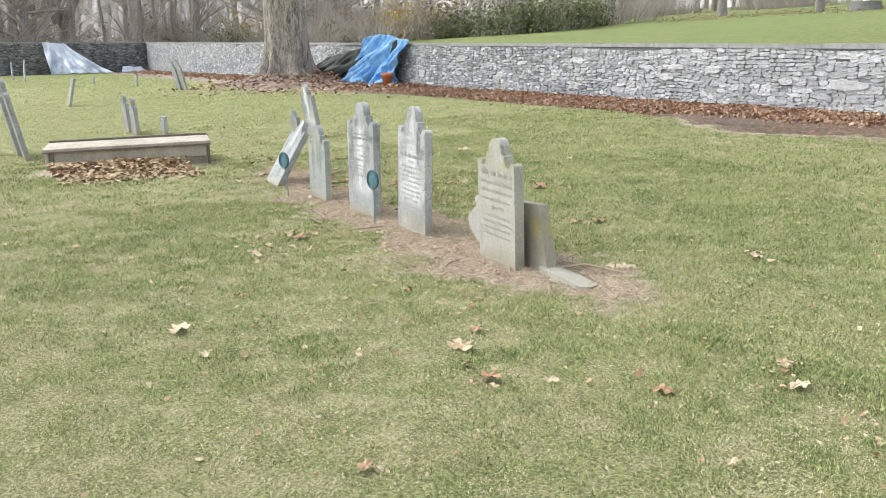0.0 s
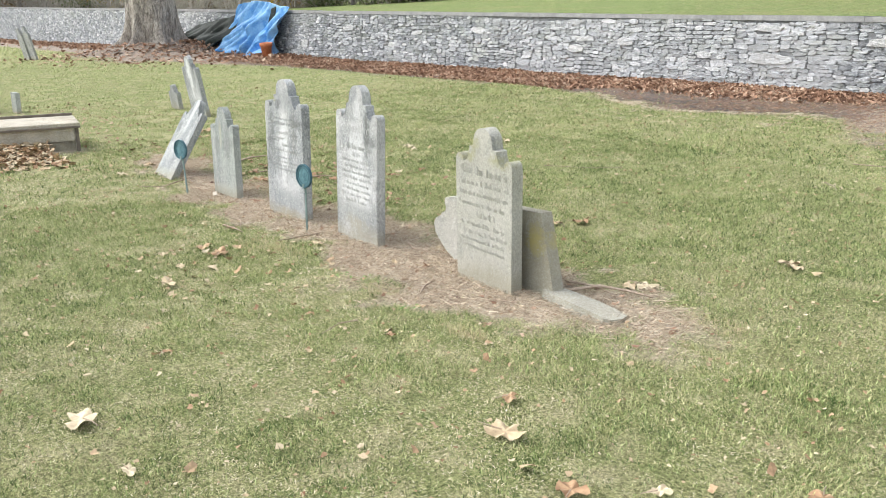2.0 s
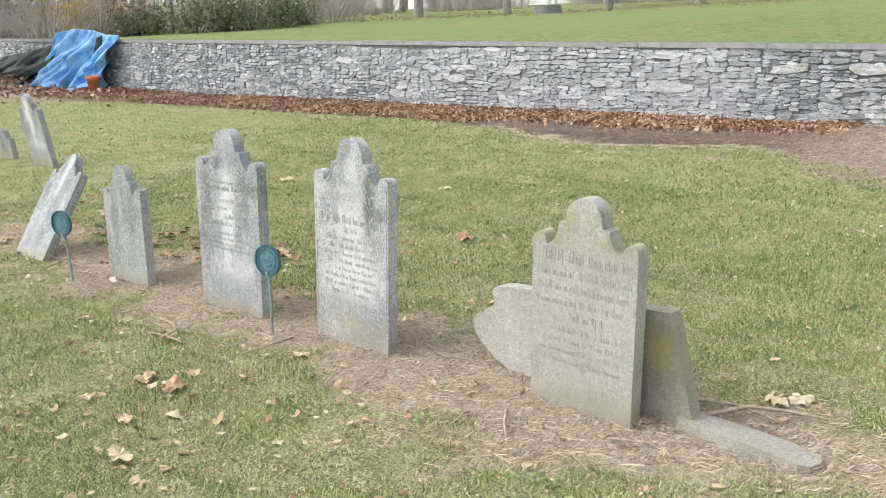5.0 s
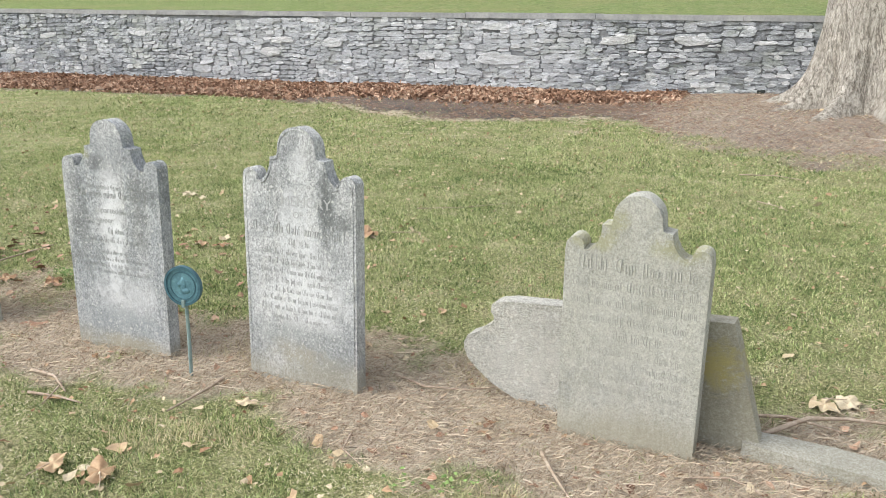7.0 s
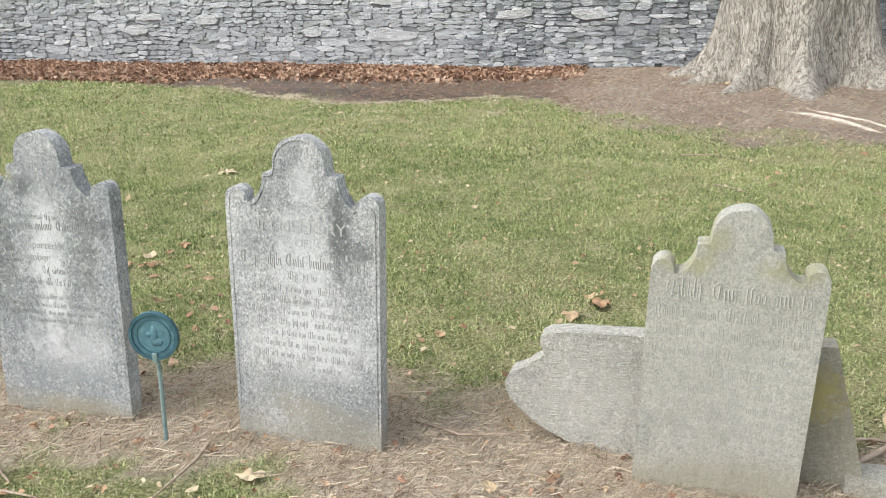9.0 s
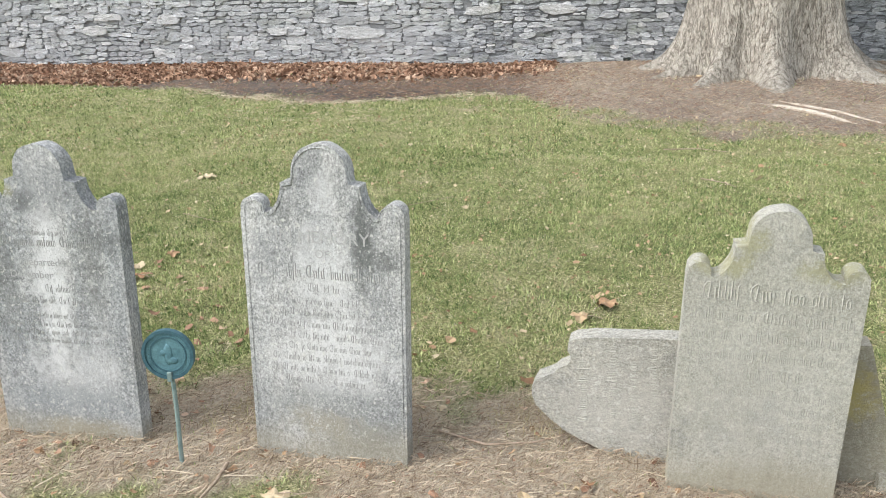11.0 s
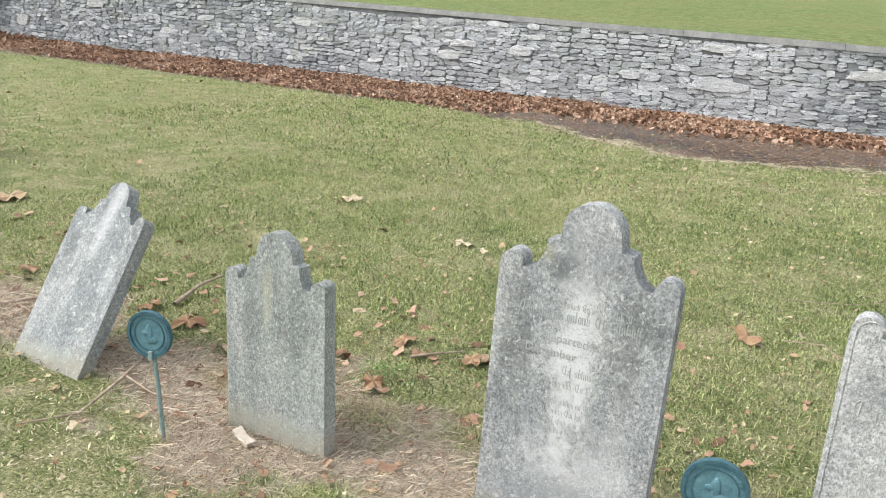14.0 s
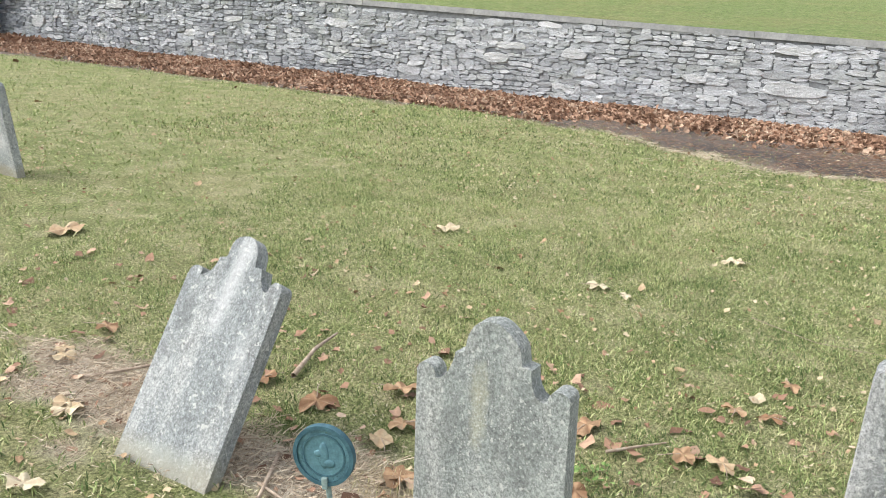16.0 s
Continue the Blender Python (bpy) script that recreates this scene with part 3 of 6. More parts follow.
# ---------------------------------------------------------------- mesh helpers
def mesh_np(name, verts, faces, mat, parent=None, smooth=False, attrs=None):
    """One mesh object from arrays; faces is an (n, 3) or (n, 4) array."""
    verts, faces = np.asarray(verts, np.float32), np.asarray(faces, np.int32)
    me = bpy.data.meshes.new(name)
    n, k = faces.shape
    me.vertices.add(len(verts))
    me.vertices.foreach_set("co", verts.ravel())
    me.loops.add(n * k)
    me.loops.foreach_set("vertex_index", faces.ravel())
    me.polygons.add(n)
    me.polygons.foreach_set("loop_start", np.arange(0, n * k, k, dtype=np.int32))
    me.polygons.foreach_set("loop_total", np.full(n, k, np.int32))
    me.polygons.foreach_set("use_smooth", np.full(n, smooth, bool))
    for key, val in (attrs or {}).items():
        me.attributes.new(key, "FLOAT", "POINT").data.foreach_set("value", np.asarray(val, np.float32))
    me.update(calc_edges=True)
    me.materials.append(mat)
    ob = new(name, me)
    ob.parent = parent
    return ob


def part(name, bm, mat, parent=None, label="", smooth=False):
    me = bpy.data.meshes.new(name)
    bmesh.ops.recalc_face_normals(bm, faces=bm.faces)
    for f in bm.faces:
        f.smooth = smooth
    bm.to_mesh(me)
    bm.free()
    me.materials.append(mat)
    ob = new(name, me)
    ob.parent = parent
    return tagged(ob, label)


def empty(name, m, label, category, group="", kind=""):
    ob = new(name)
    ob.matrix_basis = m
    return tagged(ob, label, category, group, kind)


def box_bm(lo, hi, bevel=0.0, jitter=0.0, cuts=0):
    bm = bmesh.new()
    bmesh.ops.create_cube(bm, size=1)
    for v in bm.verts:
        v.co = Vector([lo[i] + (v.co[i] + 0.5) * (hi[i] - lo[i]) for i in range(3)])
    if cuts:
        bmesh.ops.subdivide_edges(bm, edges=bm.edges[:], cuts=cuts, use_grid_fill=True)
    if bevel:
        sharp = [e for e in bm.edges if len(e.link_faces) == 2 and e.calc_face_angle() > 0.5]
        bmesh.ops.bevel(bm, geom=sharp, offset=bevel, segments=2, profile=0.6, affect="EDGES")
    if jitter:
        for v in bm.verts:
            v.co += jitter * noise.noise_vector(v.co * 9)
    return bm


def tube(points, radii, sides=7):
    """Arrays of a bent tapering tube."""
    pts = [Vector(p) for p in points]
    vs, fs = [], []
    for i, p in enumerate(pts):
        d = (pts[min(i + 1, len(pts) - 1)] - pts[max(i - 1, 0)]).normalized()
        a = d.orthogonal().normalized() if abs(d.z) > 0.9 else d.cross(Vector((0, 0, 1))).normalized()
        c = d.cross(a)
        for s in range(sides):
            w = 2 * math.pi * s / sides
            vs.append(p + radii[i] * (math.cos(w) * a + math.sin(w) * c))
    for i in range(len(pts) - 1):
        for s in range(sides):
            s2 = (s + 1) % sides
            fs.append((i * sides + s, i * sides + s2, (i + 1) * sides + s2, (i + 1) * sides + s))
    return [tuple(v) for v in vs], fs


def joined(tubes):
    vs, fs, off = [], [], 0
    for v, f in tubes:
        vs += v
        fs += [tuple(i + off for i in q) for q in f]
        off += len(v)
    return np.array(vs), np.array(fs)


# ---------------------------------------------------------------- ground
def axis(stops):
    out = [np.arange(a, b, s) for a, b, s in stops]
    return np.concatenate(out + [[stops[-1][1]]])


gx = axis([(-3000, -600, 400), (-600, -120, 40), (-120, -40, 4), (-40, -14, 0.5), (-14, 1.5, 0.07), (1.5, 20, 0.7), (20, 120, 10), (120, 600, 60), (600, 3000, 400)])
gy = axis([(-3000, -600, 400), (-600, -60, 60), (-60, -6, 3), (-6, -1, 0.4), (-1, 12.2, 0.08), (12.2, 13.0, 0.1), (13, 40, 1.5), (40, 120, 5), (120, 600, 60), (600, 3000, 400)])
GX, GY = np.meshgrid(gx, gy)
GZ = land(GX, GY)
nx = len(gx)
idx = np.arange(GX.size).reshape(GX.shape)
quads = np.stack([idx[:-1, :-1], idx[:-1, 1:], idx[1:, 1:], idx[1:, :-1]], -1).reshape(-1, 4)
ground = mesh_np("ground", np.stack([GX, GY, GZ], -1).reshape(-1, 3), quads, M_GROUND, smooth=True,
                 attrs={"soil": soil(GX, GY).ravel(), "mulch": mulch(GX, GY).ravel(), "meadow": step(12.55, 12.9, GY).ravel()})
tagged(ground, "patchy autumn lawn with bare soil under trees and stones", "ground", kind="structure")

# ---------------------------------------------------------------- stone walls
def unit_stone(seed):
    """A rough flat-faced stone in a unit box; front towards -y."""
    r = np.random.default_rng(seed)
    k = 10
    a = np.linspace(0, 2 * np.pi, k, endpoint=False) + r.uniform(-0.16, 0.16, k)
    p = r.uniform(3.2, 7.0)
    rad = 0.5 / (np.abs(np.cos(a)) ** p + np.abs(np.sin(a)) ** p) ** (1 / p) * r.uniform(0.76, 1.08, k)
    x, z = rad * np.cos(a), rad * np.sin(a)
    rings = [(1.0, 0.0), (1.0, -0.78), (0.94, -0.97)]
    vs = [np.stack([x * s, np.full(k, d) + (r.uniform(-0.14, 0.14, k) if d < -0.1 else 0), z * s], -1) for s, d in rings]
    vs.append(np.array([[0, -1.0 + r.uniform(-0.1, 0.1), 0]]))
    fs = []
    for i in range(2):
        for s in range(k):
            s2 = (s + 1) % k
            q = (i * k + s, i * k + s2, (i + 1) * k + s2, (i + 1) * k + s)
            fs += [(q[0], q[1], q[2]), (q[0], q[2], q[3])]
    for s in range(k):
        fs.append((2 * k + s, 2 * k + (s + 1) % k, 3 * k))
    return np.concatenate(vs), np.array(fs)


UNIT = [unit_stone(40 + i) for i in range(14)]


def rubble(u0, u1, v0, v1, r):
    """Cuts a rectangle into uneven stone-sized cells."""
    w, h = u1 - u0, v1 - v0
    if h > 0.16 or (h > 0.085 and r.random() < 0.62) or (h > 0.05 and w / h < 1.7 and r.random() < 0.4):
        if w > 2.6 * h and w > 0.9 or w > 3.2:
            c = u0 + w * r.uniform(0.35, 0.65)
            return rubble(u0, c, v0, v1, r) + rubble(c, u1, v0, v1, r)
        c = v0 + h * r.uniform(0.36, 0.64)
        return rubble(u0, u1, v0, c, r) + rubble(u0, u1, c, v1, r)
    if w > 0.46 or (w > 0.22 and r.random() < 0.6) or w > 5.0 * h:
        c = u0 + w * r.uniform(0.33, 0.67)
        return rubble(u0, c, v0, v1, r) + rubble(c, u1, v0, v1, r)
    return [(u0, u1, v0, v1)]


def wall_top(x):
    return 1.365 - 0.0113 * x


def face_stones(cells, r, depth=0.026, gap=0.002):
    """Place, size, turn and shape of each stone on a wall's face."""
    out = []
    for u0, u1, v0, v1 in cells:
        wob = 0.16 * (float(vnoise((u0 + u1) * 0.42, (v0 + v1) * 0.7, 31)) - 0.5)
        out.append(((u0 + u1) / 2, (v0 + v1) / 2 + wob, (u1 - u0) * r.uniform(1.0, 1.18) - gap, (v1 - v0) * r.uniform(0.98, 1.26) - gap,
                    depth * r.uniform(0.35, 1.45), r.normal(0, 4.5), int(r.integers(len(UNIT))), r.random()))
    return out


wall_rng = np.random.default_rng(12)
CAP = 0.075
# large pale stones that stand out of the face: x, z, width, height
BIG = [(-6.87, 1.11, 0.56, 0.135), (-5.9, 1.10, 0.46, 0.135), (-12.52, 0.88, 0.40, 0.145), (-11.35, 1.03, 0.36, 0.15), (-8.62, 1.27, 0.46, 0.10),
       (-8.55, 0.82, 0.70, 0.17), (-9.72, 0.85, 0.30, 0.12), (-20.3, 1.18, 0.5, 0.15), (-22.5, 0.75, 0.42, 0.26), (-12.3, 1.06, 0.5, 0.10)]


def bands(u_lo, u_hi, height, r, low=-0.05):
    """Uneven blocks in four rough lifts, each cut into stones; no seam runs through."""
    out = []
    for k in range(4):
        u = u_lo
        while u < u_hi - 0.05:
            w = min(r.uniform(0.45, 1.25), u_hi - u)
            top = height(u + w / 2)
            a, b = low + (top - low) * k / 4, low + (top - low) * (k + 1) / 4
            out += rubble(u, u + w, a, b, r)
            u += w
    return out


cells = bands(-62, 8, lambda x: wall_top(x) - CAP, wall_rng)
def hidden(c):
    u, v = (c[0] + c[1]) / 2, (c[2] + c[3]) / 2
    return any(abs(u - b[0]) < b[2] / 2 - 0.06 and abs(v - b[1]) < b[3] / 2 - 0.02 for b in BIG)
cells = [c for c in cells if not hidden(c)]
stones = face_stones(cells, wall_rng)
pale_stones = [(b[0], b[1], b[2], b[3], 0.045, 3 * math.sin(9 * b[0]), i % len(UNIT), 0.93) for i, b in enumerate(BIG)]
wall_north = new("wall_north")
tagged(wall_north, "long dry-laid wall of blue-grey slate rubble with cement coping", "wall", kind="structure")
core = np.array([[x, y, z] for x in (-62.3, 8.0) for y in (WALL_Y, WALL_Y + 0.42) for z in (-0.4, 0)])
core[:, 2] = [(-0.4 if i % 2 == 0 else wall_top(c[0]) - CAP) for i, c in enumerate(core)]
BOXF = np.array([(0, 1, 3, 2), (4, 6, 7, 5), (0, 4, 5, 1), (2, 3, 7, 6), (1, 5, 7, 3), (0, 2, 6, 4)])
mesh_np("core", core, BOXF, M_MORTAR, wall_north)
cap_tubes = []
for i, x0 in enumerate(np.arange(-62.3, 8, 1.9)):
    x1 = min(x0 + 1.894, 8)
    lift = 0.004 * math.sin(i * 2.3)
    c = np.array([[x, y, z] for x in (x0, x1) for y in (WALL_Y - 0.035, WALL_Y + 0.45) for z in (0, 1)], float)
    for k, q in enumerate(c):
        q[2] = wall_top(q[0]) - (CAP if k % 2 == 0 else 0) + (lift if k % 2 else 0)
    cap_tubes.append(([tuple(q) for q in c], [tuple(f) for f in BOXF]))
cv, cf = joined(cap_tubes)
tagged(mesh_np("coping", cv, cf, M_COPING, wall_north), "grey cement coping")

# ---------------------------------------------------------------- gravestones
def arc(cx, cz, r, a0, a1, n):
    return [(cx + r * math.cos(radians(a0 + (a1 - a0) * i / n)), cz + r * math.sin(radians(a0 + (a1 - a0) * i / n))) for i in range(n + 1)]


def baroque(w, h, head=0.184, foot=0.0, worn=0.0):
    """Outline of a headstone with a round head, small steps, ogee curves and scrolled shoulders."""
    pts = []
    R = head * w
    half = [(0.5 * w, -0.25), (0.5 * w, h - 0.43 * w)]
    half += arc(0.432 * w, h - 0.392 * w, 0.066 * w, -10, 195, 12)
    half += [(0.345 * w, h - 0.412 * w), (0.322 * w, h - 0.405 * w), (0.295 * w, h - 0.382 * w), (0.27 * w, h - 0.345 * w), (0.252 * w, h - 0.30 * w), (0.243 * w, h - 0.255 * w), (0.243 * w, h - 0.232 * w)]
    half += [(R + 0.004, h - 0.222 * w)]
    half += arc(0, h - R, R, 0, 90, 14)
    left = [(-x, z) for x, z in half[:-1]][::-1]
    pts = half + left
    return [(x + worn * 0.004 * math.sin(31 * z + 5 * x), z + worn * 0.005 * math.sin(23 * x + 3) + worn * 0.002 * math.sin(90 * x)) for x, z in pts]


def slab_bm(outline, thick, bevel=0.005, rough=0.002):
    """A slab of that outline, standing on z = 0, its worn face towards -y."""
    bm = bmesh.new()
    front = [bm.verts.new((x, -thick / 2, z)) for x, z in outline]
    bm.faces.new(front)
    ext = bmesh.ops.extrude_face_region(bm, geom=bm.faces[:])
    for v in ext["geom"]:
        if isinstance(v, bmesh.types.BMVert):
            v.co.y += thick
    sharp = [e for e in bm.edges if len(e.link_faces) == 2 and e.calc_face_angle(0) > 1.2 and abs(e.verts[0].co.y - e.verts[1].co.y) < 1e-6]
    bmesh.ops.bevel(bm, geom=sharp, offset=bevel, segments=2, profile=0.55, affect="EDGES")
    for v in bm.verts:
        d = noise.noise_vector(Vector((v.co.x, v.co.y, v.co.z)) * 14)
        v.co += rough * Vector((d.x, 0.25 * d.y, d.z))
    bmesh.ops.triangulate(bm, faces=[f for f in bm.faces if len(f.verts) > 4])
    return bm


def carving(lines, thick, seed):
    """Worn illegible lettering in rows of (centre x, z, width, letter height): blackletter minims, bowls, ascenders and looped capitals."""
    r = np.random.default_rng(seed)
    bm = bmesh.new()
    y0 = -thick / 2 + 0.0002
    def stroke(pts, w):
        for (x0, z0), (x1, z1) in zip(pts, pts[1:]):
            d = math.hypot(x1 - x0, z1 - z0) or 1.0
            nx_, nz_ = -(z1 - z0) / d * w / 2, (x1 - x0) / d * w / 2
            for side in (1, -1):
                bm.faces.new([bm.verts.new(c) for c in ((x0 + side * nx_, y0, z0 + side * nz_), (x1 + side * nx_, y0, z1 + side * nz_), (x1, y0 - 0.55 * w, z1), (x0, y0 - 0.55 * w, z0))])
    for cx, z, w, lh in lines:
        x, first = cx - w / 2, True
        while x < cx + w / 2:
            letters = int(r.integers(2, 7))
            for k in range(letters):
                if x > cx + w / 2:
                    break
                xh, sw = 0.58 * lh, lh * r.uniform(0.085, 0.125)
                if (first or r.random() < 0.35) and k == 0:
                    a = [radians(60 + 30 * i) for i in range(9)]
                    stroke([(x + lh * (0.30 + 0.28 * math.cos(t)), z + lh * (0.5 + 0.48 * math.sin(t))) for t in a], sw)
                    stroke([(x + 0.36 * lh, z + 0.95 * lh), (x + 0.30 * lh, z + 0.05 * lh)], sw * 1.2)
                    x += 0.62 * lh
                    first = False
                    continue
                if r.random() < 0.07:
                    x += 0.3 * lh
                    continue
                kind = int(r.integers(0, 5))
                if kind <= 1:
                    for q in range(int(r.integers(1, 4))):
                        stroke([(x - 0.05 * lh, z + 0.9 * xh), (x, z + xh), (x + 0.02 * lh, z + 0.06 * lh), (x + 0.08 * lh, z)], sw)
                        x += 0.19 * lh
                elif kind == 2:
                    stroke([(x, z + 1.05 * lh), (x, z + 0.05 * lh), (x + 0.10 * lh, z)], sw)
                    stroke([(x, z + 0.85 * xh), (x + 0.16 * lh, z + xh), (x + 0.17 * lh, z + 0.08 * lh)], sw * 0.8)
                    x += 0.32 * lh
                elif kind == 3:
                    stroke([(x, z + 0.8 * xh), (x, z + 0.12 * lh), (x + 0.10 * lh, z), (x + 0.19 * lh, z + 0.12 * lh), (x + 0.19 * lh, z + 0.8 * xh), (x + 0.10 * lh, z + xh), (x, z + 0.8 * xh)], sw * 0.9)
                    x += 0.31 * lh
                else:
                    low = -0.30 * lh if r.random() < 0.4 else 0.0
                    stroke([(x + 0.10 * lh, z + 0.9 * lh), (x, z + 0.8 * lh), (x + 0.01 * lh, z + low)], sw)
                    stroke([(x - 0.05 * lh, z + xh), (x + 0.13 * lh, z + xh)], sw * 0.7)
                    x += 0.22 * lh
            x += lh * r.uniform(0.22, 0.42)
    return bm


def bead(root, w, h, head, thick, mat):
    """A thin raised moulding that follows the edge of a headstone's face."""
    inner = [(x * 0.955, z - 0.010 if z > 0 else z) for x, z in baroque(w, h, head) if z > 0.0]
    inner = [(w * 0.478, 0.10)] + inner + [(-w * 0.478, 0.10)]
    v, f = tube([(x, -thick / 2, z) for x, z in inner], [0.0024] * len(inner), 6)
    mesh_np("moulding", np.array(v), np.array(f), mat, root, True)


def words(text, size, cx, z, thick, parent):
    """Readable lettering with the built-in font, cut flat on the stone's face."""
    cu = bpy.data.curves.new("lettering", "FONT")
    cu.body, cu.size, cu.align_x, cu.extrude = text, size, "CENTER", 0.0004
    ob = bpy.data.objects.new("lettering", cu)
    scene.collection.objects.link(ob)
    dg = bpy.context.evaluated_depsgraph_get()
    me = bpy.data.meshes.new_from_object(ob.evaluated_get(dg))
    bpy.data.objects.remove(ob)
    me.transform(pose(cx, -thick / 2 - 0.0014, z, 90, 0, 0))
    me.materials.clear()
    me.materials.append(M_LETTER_PALE)
    t = new("lettering", me)
    t.parent = parent
    return tagged(t, kind="stuff")


def headstone(m, outline, thick, mat, label, lines=(), seed=1, name="headstone", rough=0.002, letter=None, bevel=0.005):
    root = empty(name, m, label, "gravestone")
    part("slab", slab_bm(outline, thick, bevel, rough), mat, root)
    if lines:
        tagged(part("inscription", carving(lines, thick, seed), letter or M_LETTER, root, "worn carved lettering"), kind="stuff")
    return root


def g(x, y):
    return float(land(x, y))


def rows(z0, z1, n, w, lh):
    return [(0.012 * math.sin(5 * i), z0 + (z1 - z0) * i / max(n - 1, 1), w * (0.72 + 0.28 * abs(math.sin(2.1 * i + 1))), lh) for i in range(n)]


# the row of five, then the broken one behind the first
LINES_A = [(0.0, 0.592, 0.36, 0.050), (0.0, 0.532, 0.41, 0.034), (0.0, 0.476, 0.40, 0.033), (-0.01, 0.418, 0.39, 0.031), (0.02, 0.362, 0.15, 0.033),
           (0.0, 0.308, 0.37, 0.026), (0.01, 0.264, 0.36, 0.025), (-0.01, 0.222, 0.35, 0.023), (0.0, 0.18, 0.33, 0.022)]
sA = headstone(pose(-4.672, 3.148, 0.0, 2.6, 1.3, -1.6), baroque(0.455, 0.845, 0.165, worn=0.6), 0.072, M_STONE["A"],
               "buff sandstone headstone with scrolled top and worn German lettering", LINES_A, 3, bevel=0.007)
sB = headstone(pose(-5.928, 3.142, -0.035, -0.4, 0.8, -2.5), baroque(0.505, 1.018, 0.172, worn=0.2), 0.058, M_STONE["B"],
               "white marble headstone with round head, mottled with dark lichen",
               [(0.0, 0.615, 0.42, 0.040), (0.0, 0.572, 0.10, 0.026)] + rows(0.53, 0.27, 8, 0.36, 0.024), 5, letter=M_LETTER_PALE)
bead(sB, 0.505, 1.018, 0.172, 0.058, M_STONE["B"])
words("IN MEMORY", 0.055, 0.0, 0.725, 0.058, sB)
words("OF", 0.035, 0.0, 0.68, 0.058, sB)
sC = headstone(pose(-6.81, 3.112, -0.03, 0.5, 1.1, 3.0), baroque(0.48, 1.005, 0.168, worn=0.4), 0.066, M_STONE["C"],
               "grey-white marble headstone, streaked pale, chipped at one step",
               [(0.0, 0.72, 0.26, 0.022), (0.0, 0.685, 0.34, 0.034), (0.02, 0.535, 0.10, 0.026), (0.0, 0.495, 0.34, 0.024), (0.0, 0.445, 0.20, 0.020), (0.0, 0.415, 0.36, 0.020), (0.0, 0.388, 0.32, 0.020), (0.0, 0.36, 0.34, 0.020)], 8, letter=M_LETTER_PALE)
words("departed this", 0.034, 0.0, 0.622, 0.066, sC)
words("December", 0.034, -0.07, 0.58, 0.066, sC)
headstone(pose(-7.808, 3.092, -0.02, -0.8, -2.8, 0), baroque(0.418, 0.722, 0.175, worn=0.8), 0.056, M_STONE["D"],
          "short speckled grey headstone with weathered scrolled top", bevel=0.013)
headstone(pose(-8.845, 2.95, -0.02, -31.0, 0, 0.5), baroque(0.38, 0.79, 0.155, worn=1.0), 0.058, M_STONE["E"],
          "grey headstone leaning far back, crusted with pale lichen")
broken = [(0.205, -0.29), (0.205, 0.475), (0.198, 0.53), (0.186, 0.552), (0.158, 0.556), (0.142, 0.546), (0.126, 0.545), (0.112, 0.556), (0.098, 0.585), (0.082, 0.60), (0.070, 0.625), (0.058, 0.655),
          (0.03, 0.672), (0.005, 0.672), (-0.03, 0.66), (-0.07, 0.622), (-0.12, 0.565), (-0.165, 0.48), (-0.21, 0.36), (-0.25, 0.22), (-0.25, -0.39), (-0.02, -0.34)]
headstone(pose(-4.64, 3.275, 0.208, -3, -93.2, 0), broken, 0.075, M_STONE["F"],
          "broken headstone set on its side behind a buff headstone", [(0.02, 0.50, 0.20, 0.036), (0.04, 0.41, 0.28, 0.030), (0.05, 0.35, 0.26, 0.028), (0.05, 0.29, 0.26, 0.026), (0.05, -0.2, 0.2, 0.024)], 11, "broken_headstone")
flat = [(-0.258, -0.07), (-0.1, -0.085), (0.08, -0.088), (0.20, -0.10), (0.238, -0.085), (0.252, -0.03), (0.235, 0.025), (0.19, 0.05), (0.02, 0.06), (-0.14, 0.058), (-0.25, 0.045), (-0.27, -0.01)]
headstone(pose(-4.045, 3.25, -0.008, -92, 2.0, -3), flat, 0.075, M_STONE["G"], "narrow broken slab of grey stone lying half sunk in soil", name="fallen_slab", rough=0.005, bevel=0.009)
under = [(-0.16, -0.10), (0.08, -0.105), (0.27, -0.12), (0.33, -0.06), (0.25, 0.0), (0.20, 0.055), (0.08, 0.04), (0.02, 0.085), (-0.1, 0.06), (-0.2, 0.0)]
headstone(pose(-3.98, 3.255, -0.022, -91, 1.0, 2), under, 0.03, M_STONE["G"], "flaked sheet of grey stone lying flat in the soil", name="fallen_slab", rough=0.006)

